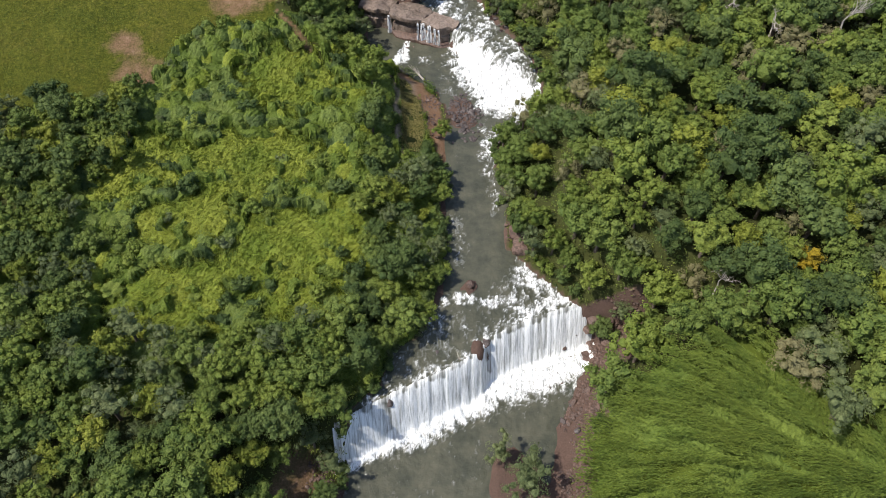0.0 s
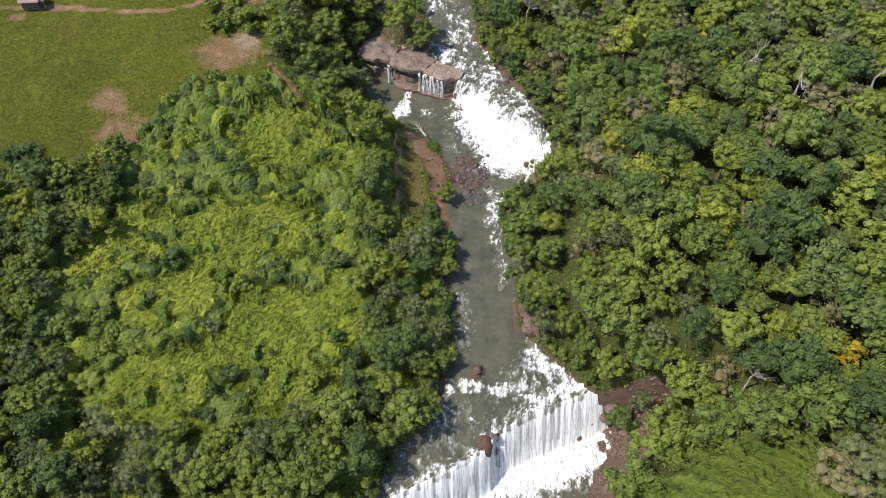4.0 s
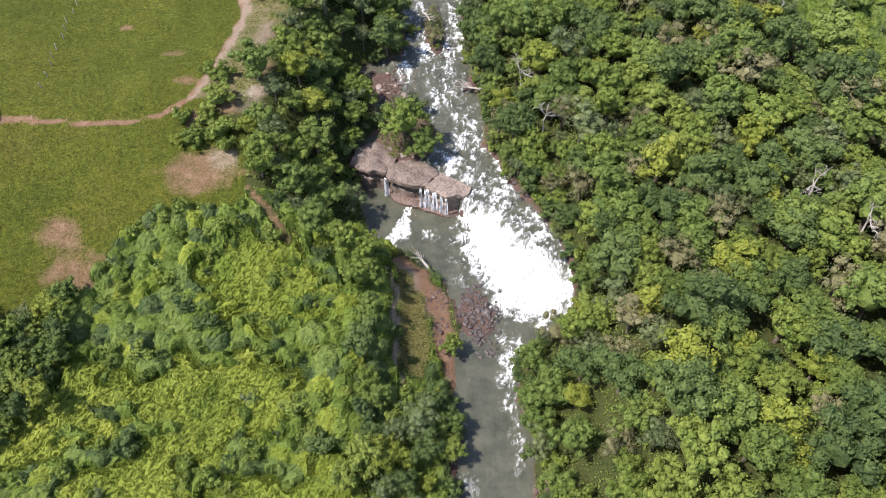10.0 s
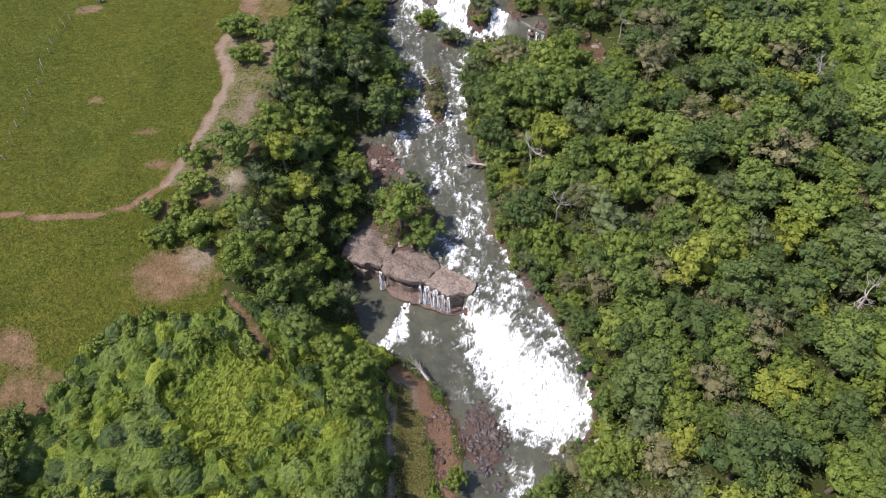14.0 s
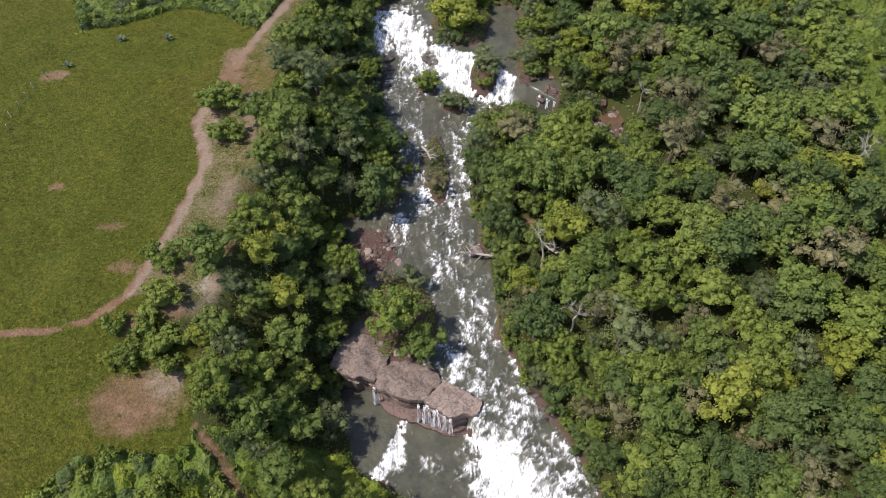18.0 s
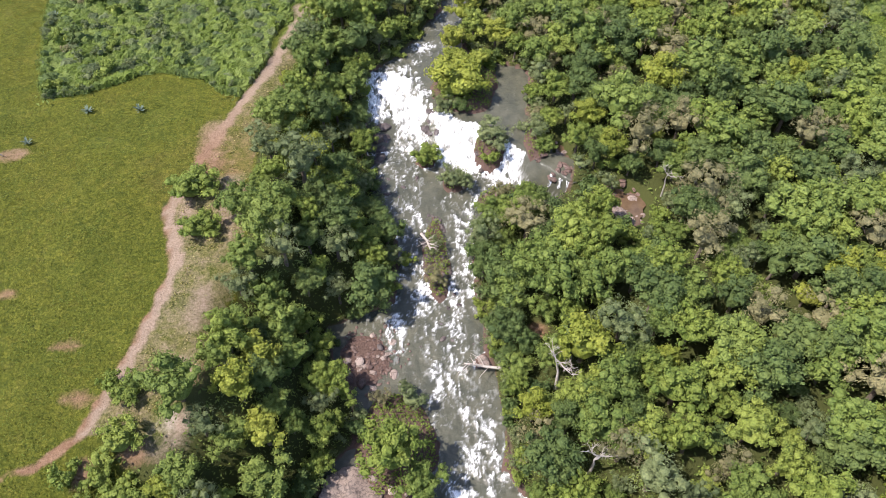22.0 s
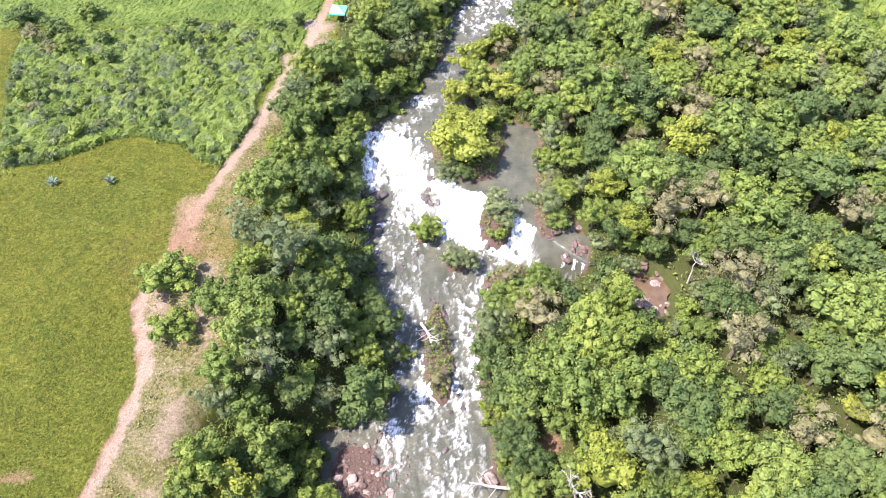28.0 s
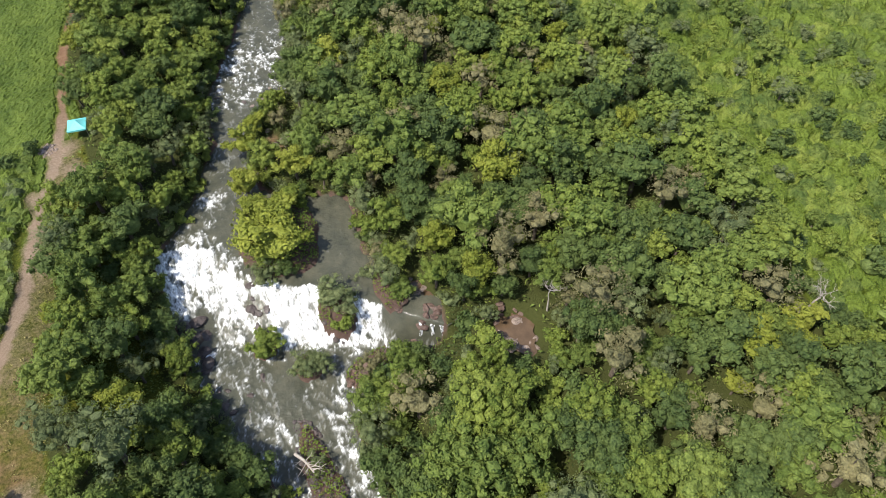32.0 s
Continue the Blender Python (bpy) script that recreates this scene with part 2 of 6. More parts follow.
def soil_mask(x, y):
    wob = (fbm(x * 0.35, y * 0.35, 71) - 0.5)
    w = 0.9 + 0.45 * S(x, -42, -33) + 0.15 * S(y, 215, 228) * S(y, 258, 248)
    m = S(near_line(x, y, TRACK) + wob * (0.5 + 0.6 * S(x, -42, -33)), w, 0.2 * w)
    m = np.maximum(m, 0.8 * S(near_line(x, y, ROCK_STRIP) + wob * 3, 2.7, 1.5))
    m = np.maximum(m, S(near_line(x, y, FOOTPATH) + wob, 0.9, 0.3) * 0.7)
    m = np.maximum(m, 0.7 * S(near_line(x, y, STRIP) + wob * 1.4, 0.9, 0.2))
    m = np.maximum(m, 0.42 * inside(x, y, CLEARED))
    for cx, cy, rx, ry in SOIL:
        r = np.hypot((x - cx) / rx, (y - cy) / ry) + wob * 1.1
        m = np.maximum(m, 0.66 * S(r, 1.5, 0.3))
    return m


# patches of bright vines on the left slope: centre, radii
VINE_SPOTS = [(-21, 117.5, 9, 7.5), (-50, 97, 11, 6.5), (-28, 96.5, 11, 7.5), (-11.5, 80, 6, 6.5), (-40, 84, 9, 5), (-22, 76, 10, 8), (-40, 68, 10, 7), (-16, 66, 7, 5)]


def vine_spot(x, y):
    wob = (fbm(x * 0.2, y * 0.2, 221) - 0.5) * 1.5
    return np.min([np.hypot((x - a) / c, (y - b) / d) for a, b, c, d in VINE_SPOTS], axis=0) + wob < 1.1


def river_gap(x, y):
    """Metres outside the river, negative inside it."""
    return np.maximum(table(y, LEFT_BANK) - x, x - table(y, RIGHT_BANK))


# ---- materials ----
def material(name):
    m = bpy.data.materials.new(name)
    m.use_nodes = True
    t = m.node_tree
    return m, t.nodes, t.links, t.nodes["Principled BSDF"]


def noise_node(n, l, scale, detail=4.0, rough=0.6, vec=None):
    k = n.new("ShaderNodeTexNoise")
    k.inputs["Scale"].default_value, k.inputs["Detail"].default_value, k.inputs["Roughness"].default_value = scale, detail, rough
    if vec is not None:
        l.new(vec, k.inputs["Vector"])
    return k.outputs["Fac"]


def ramp(n, l, fac, stops):
    r = n.new("ShaderNodeValToRGB")
    e = r.color_ramp.elements
    while len(e) < len(stops):
        e.new(0.5)
    for k, (p, c) in zip(e, stops):
        k.position, k.color = p, (*c, 1) if len(c) == 3 else c
    l.new(fac, r.inputs[0])
    return r.outputs[0]


def mix(n, l, fac, a, b, mode="MIX"):
    k = n.new("ShaderNodeMix")
    k.data_type, k.blend_type = "RGBA", mode
    for s, v in ((k.inputs[0], fac), (k.inputs[6], a), (k.inputs[7], b)):
        if isinstance(v, (int, float)):
            s.default_value = v
        elif isinstance(v, tuple):
            s.default_value = (*v, 1)
        else:
            l.new(v, s)
    return k.outputs[2]


def calc(n, l, op, a, b=0.0, clamp=False):
    k = n.new("ShaderNodeMath")
    k.operation, k.use_clamp = op, clamp
    for s, v in zip(k.inputs, (a, b)):
        if isinstance(v, (int, float)):
            s.default_value = v
        else:
            l.new(v, s)
    return k.outputs[0]


def bump(n, l, height, bsdf, strength, dist):
    k = n.new("ShaderNodeBump")
    k.inputs["Strength"].default_value, k.inputs["Distance"].default_value = strength, dist
    l.new(height, k.inputs["Height"])
    l.new(k.outputs[0], bsdf.inputs["Normal"])


def attr(n, name):
    k = n.new("ShaderNodeAttribute")
    k.attribute_name = name
    return k.outputs["Fac"]


def leaf_material(name, dark, mid, light, through_light=0.26, spread=0.4, patches=0.55):
    """Foliage: each tree, each bough and each patch of the crown has its own green."""
    m, n, l, b = material(name)
    info, geo = n.new("ShaderNodeObjectInfo"), n.new("ShaderNodeNewGeometry")
    co = n.new("ShaderNodeTexCoord")
    tree = ramp(n, l, info.outputs["Random"], [(0.0, dark), (0.5, mid), (1.0, light)])
    spray = ramp(n, l, geo.outputs["Random Per Island"], [(0.0, dark), (0.55, mid), (1.0, light)])
    c = mix(n, l, spread, tree, spray)
    patch = noise_node(n, l, patches, 4, 0.6, co.outputs["Object"])
    c = mix(n, l, ramp(n, l, patch, [(0.4, (0, 0, 0)), (0.68, (0.65, 0.65, 0.65))]), c, light)
    c = mix(n, l, ramp(n, l, patch, [(0.3, (0.6, 0.6, 0.6)), (0.46, (0, 0, 0))]), c, dark)
    speck = noise_node(n, l, 4.2, 5, 0.72, co.outputs["Object"])
    clump = noise_node(n, l, 1.5, 3, 0.55, co.outputs["Object"])
    c = mix(n, l, 1.0, c, ramp(n, l, speck, [(0.3, (0.56, 0.58, 0.62)), (0.5, (1.03, 1.03, 1.02)), (0.7, (1.55, 1.5, 1.4))]), "MULTIPLY")
    l.new(c, b.inputs["Base Color"])
    b.inputs["Roughness"].default_value = 0.6
    b.inputs["Specular IOR Level"].default_value = 0.22
    bump(n, l, calc(n, l, "ADD", calc(n, l, "MULTIPLY", speck, 0.6), clump), b, 0.9, 0.32)
    tr = n.new("ShaderNodeBsdfTranslucent")
    l.new(mix(n, l, 0.5, c, light), tr.inputs[0])
    ms = n.new("ShaderNodeMixShader")
    ms.inputs[0].default_value = through_light
    l.new(b.outputs[0], ms.inputs[1])
    l.new(tr.outputs[0], ms.inputs[2])
    l.new(ms.outputs[0], n["Material Output"].inputs[0])
    return m


LEAF_MID = leaf_material("leaf_mid_green", (0.063, 0.102, 0.022), (0.119, 0.169, 0.036), (0.198, 0.246, 0.055))
LEAF_BRIGHT = leaf_material("leaf_bright_green", (0.077, 0.119, 0.021), (0.145, 0.198, 0.035), (0.232, 0.273, 0.054))
LEAF_DARK = leaf_material("leaf_dark_green", (0.042, 0.070, 0.023), (0.077, 0.118, 0.032), (0.132, 0.174, 0.048))
LEAF_GREY = leaf_material("leaf_grey_green", (0.068, 0.096, 0.039), (0.124, 0.156, 0.062), (0.189, 0.218, 0.091))
LEAF_YELLOW = leaf_material("leaf_yellow_green", (0.108, 0.146, 0.021), (0.189, 0.227, 0.031), (0.281, 0.297, 0.049))
LEAF_BROWN = leaf_material("leaf_brownish", (0.112, 0.110, 0.051), (0.181, 0.173, 0.078), (0.263, 0.237, 0.117))
LEAF_VINE = leaf_material("leaf_vine", (0.115, 0.16, 0.016), (0.19, 0.235, 0.024), (0.28, 0.3, 0.042), 0.15, 0.3, 0.16)
LEAF_SCRUB = leaf_material("leaf_scrub", (0.060, 0.095, 0.012), (0.105, 0.152, 0.020), (0.152, 0.200, 0.032), 0.15, 0.35, 0.18)
LEAF_BAMBOO = leaf_material("leaf_bamboo", (0.055, 0.095, 0.016), (0.1, 0.155, 0.025), (0.165, 0.21, 0.036), 0.15, 0.6, 0.14)
LEAF_RED = leaf_material("leaf_red_brown", (0.07, 0.04, 0.03), (0.12, 0.065, 0.045), (0.17, 0.1, 0.06))
LEAF_GOLD = leaf_material("leaf_golden", (0.2, 0.15, 0.012), (0.3, 0.22, 0.018), (0.38, 0.28, 0.025))
LEAF_GRASS = leaf_material("leaf_grass", (0.052, 0.069, 0.006), (0.096, 0.108, 0.009), (0.165, 0.157, 0.017), 0.3, 0.7, 0.3)
LEAF_DRY = leaf_material("leaf_dry_grass", (0.17, 0.16, 0.045), (0.26, 0.235, 0.075), (0.38, 0.33, 0.14), 0.2, 0.9)
LEAF_AGAVE = leaf_material("leaf_agave", (0.06, 0.09, 0.065), (0.1, 0.14, 0.105), (0.16, 0.2, 0.16), 0.05)


def bark_material(name, a, b2):
    m, n, l, b = material(name)
    co = n.new("ShaderNodeTexCoord")
    f = noise_node(n, l, 3.0, 5, 0.7, co.outputs["Object"])
    l.new(ramp(n, l, f, [(0.3, a), (0.7, b2)]), b.inputs["Base Color"])
    b.inputs["Roughness"].default_value = 0.9
    bump(n, l, f, b, 0.6, 0.05)
    return m


BARK = bark_material("bark", (0.07, 0.05, 0.035), (0.17, 0.135, 0.1))
BARK_PALE = bark_material("bark_pale", (0.26, 0.22, 0.18), (0.45, 0.41, 0.36))


def rock_material(name, a, b2, c, wet):
    m, n, l, b = material(name)
    co, info = n.new("ShaderNodeTexCoord"), n.new("ShaderNodeObjectInfo")
    geo = n.new("ShaderNodeNewGeometry")
    big = noise_node(n, l, 0.5, 5, 0.65, geo.outputs["Position"])
    fine = noise_node(n, l, 4.0, 6, 0.7, geo.outputs["Position"])
    col = ramp(n, l, big, [(0.3, a), (0.5, b2), (0.72, c)])
    col = mix(n, l, 0.5, col, ramp(n, l, fine, [(0.3, a), (0.7, c)]))
    col = mix(n, l, 0.35, col, ramp(n, l, calc(n, l, "FRACT", calc(n, l, "ADD", info.outputs["Random"], geo.outputs["Random Per Island"])), [(0.0, a), (1.0, c)]))
    crack = calc(n, l, "MULTIPLY", calc(n, l, "ABSOLUTE", calc(n, l, "SUBTRACT", noise_node(n, l, 0.75, 6, 0.62, geo.outputs["Position"]), 0.5)), 9.0, True)
    col = mix(n, l, 1.0, col, ramp(n, l, crack, [(0.0, (0.4, 0.38, 0.36)), (0.35, (1, 1, 1))]), "MULTIPLY")
    l.new(col, b.inputs["Base Color"])
    l.new(ramp(n, l, big, [(0.35, (wet,) * 3), (0.65, (0.9,) * 3)]), b.inputs["Roughness"])
    bump(n, l, fine, b, 0.8, 0.12)
    return m


ROCK_BROWN = rock_material("rock_brown", (0.04, 0.022, 0.016), (0.1, 0.058, 0.044), (0.2, 0.13, 0.1), 0.45)
ROCK_DARK = rock_material("rock_dark_wet", (0.03, 0.022, 0.02), (0.065, 0.05, 0.044), (0.13, 0.1, 0.09), 0.25)
ROCK_LEDGE = rock_material("rock_ledge_stone", (0.05, 0.034, 0.026), (0.15, 0.107, 0.083), (0.36, 0.275, 0.215), 0.4)
ROCK_PALE = rock_material("rock_pale", (0.13, 0.092, 0.074), (0.24, 0.18, 0.145), (0.37, 0.3, 0.25), 0.7)


def ground_material():
    m, n, l, b = material("ground_soil_and_grass")
    geo = n.new("ShaderNodeNewGeometry")
    p = geo.outputs["Position"]
    n1, n2, n3 = noise_node(n, l, 0.05, 5, 0.65, p), noise_node(n, l, 0.42, 7, 0.78, p), noise_node(n, l, 3.0, 8, 0.8, p)
    grass = ramp(n, l, n1, [(0.32, (0.05, 0.066, 0.006)), (0.45, (0.085, 0.097, 0.009)), (0.56, (0.125, 0.12, 0.013)), (0.68, (0.145, 0.1, 0.03))])
    grass = mix(n, l, 0.5, grass, ramp(n, l, n2, [(0.34, (0.045, 0.066, 0.006)), (0.52, (0.1, 0.11, 0.01)), (0.68, (0.175, 0.14, 0.03))]))
    grass = mix(n, l, 0.45, grass, ramp(n, l, n3, [(0.36, (0.02, 0.032, 0.004)), (0.52, (0.09, 0.1, 0.014)), (0.66, (0.18, 0.175, 0.04))]))
    tuft = noise_node(n, l, 1.5, 6, 0.75, p)
    grass = mix(n, l, 1.0, grass, ramp(n, l, tuft, [(0.32, (0.44, 0.5, 0.45)), (0.5, (0.84, 0.86, 0.84)), (0.68, (1.3, 1.22, 1.18))]), "MULTIPLY")
    soil = ramp(n, l, n2, [(0.3, (0.11, 0.055, 0.03)), (0.52, (0.18, 0.1, 0.058)), (0.7, (0.29, 0.19, 0.12))])
    soil = mix(n, l, 0.4, soil, ramp(n, l, n3, [(0.3, (0.11, 0.055, 0.03)), (0.7, (0.36, 0.24, 0.15))]))
    soil = mix(n, l, attr(n, "dry"), soil, ramp(n, l, n3, [(0.3, (0.2, 0.155, 0.11)), (0.7, (0.43, 0.37, 0.29))]))
    litter = mix(n, l, n3, (0.03, 0.034, 0.011), (0.075, 0.085, 0.022))
    stone = mix(n, l, n3, ramp(n, l, n2, [(0.3, (0.02, 0.014, 0.012)), (0.6, (0.065, 0.04, 0.032)), (0.8, (0.13, 0.085, 0.066))]), (0.17, 0.11, 0.085))
    ragged = calc(n, l, "ADD", calc(n, l, "MULTIPLY", calc(n, l, "SUBTRACT", n2, 0.5), 0.8), calc(n, l, "MULTIPLY", calc(n, l, "SUBTRACT", n3, 0.5), 0.7))
    pick = lambda name: ramp(n, l, calc(n, l, "ADD", attr(n, name), ragged, True), [(0.28, (0, 0, 0)), (0.74, (1, 1, 1))])
    c = mix(n, l, pick("floor"), grass, litter)
    c = mix(n, l, pick("lush"), c, mix(n, l, n3, (0.045, 0.07, 0.01), (0.14, 0.175, 0.024)))
    c = mix(n, l, pick("soil"), c, soil)
    c = mix(n, l, pick("stone"), c, stone)
    l.new(c, b.inputs["Base Color"])
    b.inputs["Roughness"].default_value = 0.95
    b.inputs["Specular IOR Level"].default_value = 0.15
    bump(n, l, n3, b, 1.0, 0.3)
    return m


GROUND = ground_material()


def water_material():
    m, n, l, b = material("river_water")
    geo = n.new("ShaderNodeNewGeometry")
    p = geo.outputs["Position"]
    fine, mid = noise_node(n, l, 2.6, 8, 0.75, p), noise_node(n, l, 0.35, 4, 0.6, p)
    stretch = n.new("ShaderNodeMapping")
    stretch.inputs["Scale"].default_value = (1.9, 0.5, 0.5)
    l.new(p, stretch.inputs[0])
    thread = n.new("ShaderNodeTexNoise")
    thread.inputs["Scale"].default_value, thread.inputs["Detail"].default_value, thread.inputs["Distortion"].default_value = 1.0, 7.0, 1.4
    l.new(stretch.outputs[0], thread.inputs["Vector"])
    thin = calc(n, l, "SUBTRACT", 1.0, calc(n, l, "MULTIPLY", calc(n, l, "ABSOLUTE", calc(n, l, "SUBTRACT", thread.outputs["Fac"], 0.5)), 7.0), True)
    deep = ramp(n, l, mid, [(0.3, (0.05, 0.053, 0.038)), (0.7, (0.095, 0.092, 0.064))])
    foam = attr(n, "foam")
    drawn = n.new("ShaderNodeMapping")
    drawn.inputs["Scale"].default_value = (3.4, 0.2, 0.2)
    l.new(p, drawn.inputs[0])
    curtain = calc(n, l, "MULTIPLY", calc(n, l, "SUBTRACT", noise_node(n, l, 1.0, 6, 0.7, drawn.outputs[0]), 0.42), 2.2)
    churn = calc(n, l, "ADD", calc(n, l, "MULTIPLY", thin, 0.6), calc(n, l, "MULTIPLY", calc(n, l, "SUBTRACT", fine, 0.56), 2.0))
    falls = attr(n, "fall")
    grain = calc(n, l, "ADD", calc(n, l, "MULTIPLY", churn, calc(n, l, "SUBTRACT", 1.0, falls)), calc(n, l, "MULTIPLY", curtain, falls))
    k = calc(n, l, "ADD", calc(n, l, "MULTIPLY", foam, 0.72), calc(n, l, "MULTIPLY", foam, grain), True)
    k = ramp(n, l, k, [(0.06, (0, 0, 0)), (0.38, (0.16, 0.16, 0.16)), (0.68, (0.55, 0.55, 0.55)), (1.0, (1, 1, 1))])
    l.new(mix(n, l, k, deep, (0.82, 0.83, 0.82)), b.inputs["Base Color"])
    l.new(ramp(n, l, k, [(0.0, (0.12,) * 3), (0.5, (0.6,) * 3)]), b.inputs["Roughness"])
    b.inputs["IOR"].default_value = 1.33
    ripple = noise_node(n, l, 1.6, 5, 0.65, p)
    bump(n, l, ripple, b, 0.5, 0.25)
    return m


WATER = water_material()


def plain_material(name, a, b2, rough=0.7, scale=4.0, metal=0.0):
    m, n, l, b = material(name)
    co = n.new("ShaderNodeTexCoord")
    f = noise_node(n, l, scale, 5, 0.65, co.outputs["Object"])
    l.new(ramp(n, l, f, [(0.3, a), (0.7, b2)]), b.inputs["Base Color"])
    b.inputs["Roughness"].default_value, b.inputs["Metallic"].default_value = rough, metal
    bump(n, l, f, b, 0.3, 0.02)
    return m


STREAM = plain_material("stream_water", (0.07, 0.045, 0.025), (0.13, 0.085, 0.05), 0.1, 0.5)


def falling_water_material():
    m, n, l, b = material("falling_water")
    co = n.new("ShaderNodeTexCoord")
    mp = n.new("ShaderNodeMapping")
    mp.inputs["Scale"].default_value = (4.5, 4.5, 0.35)
    l.new(co.outputs["Object"], mp.inputs[0])
    f = noise_node(n, l, 1.0, 5, 0.7, mp.outputs[0])
    b.inputs["Base Color"].default_value = (0.82, 0.84, 0.85, 1)
    b.inputs["Roughness"].default_value = 0.5
    tr = n.new("ShaderNodeBsdfTransparent")
    ms = n.new("ShaderNodeMixShader")
    l.new(ramp(n, l, f, [(0.42, (0.04, 0.04, 0.04)), (0.6, (0.85, 0.85, 0.85))]), ms.inputs[0])
    l.new(tr.outputs[0], ms.inputs[1])
    l.new(b.outputs[0], ms.inputs[2])
    l.new(ms.outputs[0], n["Material Output"].inputs[0])
    return m


FALLING = falling_water_material()


# ---- mesh helpers ----
def mesh_of(name, verts, faces, mat, smooth=False, attrs=None):
    """A mesh from arrays; faces is one array, or a list of arrays, of equal corner counts."""
    me = bpy.data.meshes.new(name)
    fs = faces if isinstance(faces, list) else [faces]
    fs = [np.asarray(f, np.int32) for f in fs if len(f)]
    loops = np.concatenate([f.ravel() for f in fs])
    counts = np.concatenate([np.full(len(f), f.shape[1], np.int32) for f in fs])
    me.vertices.add(len(verts))
    me.vertices.foreach_set("co", np.asarray(verts, np.float32).ravel())
    me.loops.add(len(loops))
    me.loops.foreach_set("vertex_index", loops)
    me.polygons.add(len(counts))
    me.polygons.foreach_set("loop_start", np.concatenate([[0], np.cumsum(counts)[:-1]]).astype(np.int32))
    me.polygons.foreach_set("use_smooth", np.full(len(counts), smooth))
    for k, v in (attrs or {}).items():
        a = me.attributes.new(k, "FLOAT", "POINT")
        a.data.foreach_set("value", np.asarray(v, np.float32).ravel())
    me.update(calc_edges=True)
    me.validate()
    me.materials.append(mat)
    return me


def thing(name, label, category, group="", kind=""):
    return tagged(new(name), label, category, group, kind)


def part(name, me, parent, label=""):
    ob = new(name, me)
    ob.parent = parent
    return tagged(ob, label)


def ico(sub):
    bm = bmesh.new()
    bmesh.ops.create_icosphere(bm, subdivisions=sub, radius=1)
    v = np.array([p.co[:] for p in bm.verts])
    f = np.array([[p.index for p in q.verts] for q in bm.faces])
    bm.free()
    return v, f


ICO1, ICO2 = ico(1), ico(2)


class Pile:
    """Gathers vertices and faces of many small pieces for one mesh."""

    def __init__(self):
        self.v, self.f, self.n = [], {}, 0

    def add(self, v, f):
        v, f = np.asarray(v, float), np.asarray(f)
        self.v.append(v)
        self.f.setdefault(f.shape[1], []).append(f + self.n)
        self.n += len(v)

    def mesh(self, name, mat, smooth=False):
        return mesh_of(name, np.concatenate(self.v), [np.concatenate(k) for k in self.f.values()], mat, smooth)


def tube(points, radii, sides=6):
    pts = np.asarray(points, float)
    out = []
    for i, p in enumerate(pts):
        d = pts[min(i + 1, len(pts) - 1)] - pts[max(i - 1, 0)]
        d = d / (np.linalg.norm(d) + 1e-9)
        a = np.cross(d, (0.31, 0.95, 0.07) if abs(d[1]) < 0.9 else (1, 0, 0))
        a /= np.linalg.norm(a)
        b = np.cross(d, a)
        ang = np.arange(sides) * 2 * np.pi / sides
        out.append(p + radii[i] * (np.cos(ang)[:, None] * a + np.sin(ang)[:, None] * b))
    f = []
    for i in range(len(pts) - 1):
        for k in range(sides):
            k2 = (k + 1) % sides
            f.append((i * sides + k, i * sides + k2, (i + 1) * sides + k2, (i + 1) * sides + k))
    return np.concatenate(out), np.array(f)


def unit(v):
    return v / (np.linalg.norm(v, axis=-1, keepdims=True) + 1e-9)


def sprays(pos, nrm, size, rng, slim=0.55, fold=0.25, along=None):
    """Leaf sprays: one folded, pointed blade of foliage at each place, turned about its normal."""
    n = len(pos)
    nrm = unit(nrm)
    t = rng.normal(size=(n, 3)) if along is None else along + rng.normal(size=(n, 3)) * 0.25
    t = unit(t - nrm * np.sum(t * nrm, 1, keepdims=True))
    s = np.cross(nrm, t)
    L = (size * rng.uniform(0.6, 1.35, n))[:, None]
    base = pos - t * L * 0.5
    tip = pos + t * L * 0.5 - nrm * L * 0.12
    a = pos + s * L * slim * 0.5 + nrm * L * fold * rng.uniform(0.2, 1, (n, 1)) - t * L * 0.05
    b = pos - s * L * slim * 0.5 + nrm * L * fold * rng.uniform(0.2, 1, (n, 1)) - t * L * 0.05
    v = np.stack([base, a, tip, b], 1).reshape(-1, 3)
    i = np.arange(n)[:, None] * 4
    return v, np.concatenate([i + [[0, 1, 2]], i + [[0, 2, 3]]])


# ---- ground: one sheet to the horizon, fine where the flight passes ----
def spread_axis(lo, hi, step, far):
    mid = np.arange(lo, hi + step / 2, step)
    grow = step * np.cumsum(1.22 ** np.arange(1, 60))
    grow = grow[grow < far]
    return np.concatenate([lo - grow[::-1], mid, hi + grow])


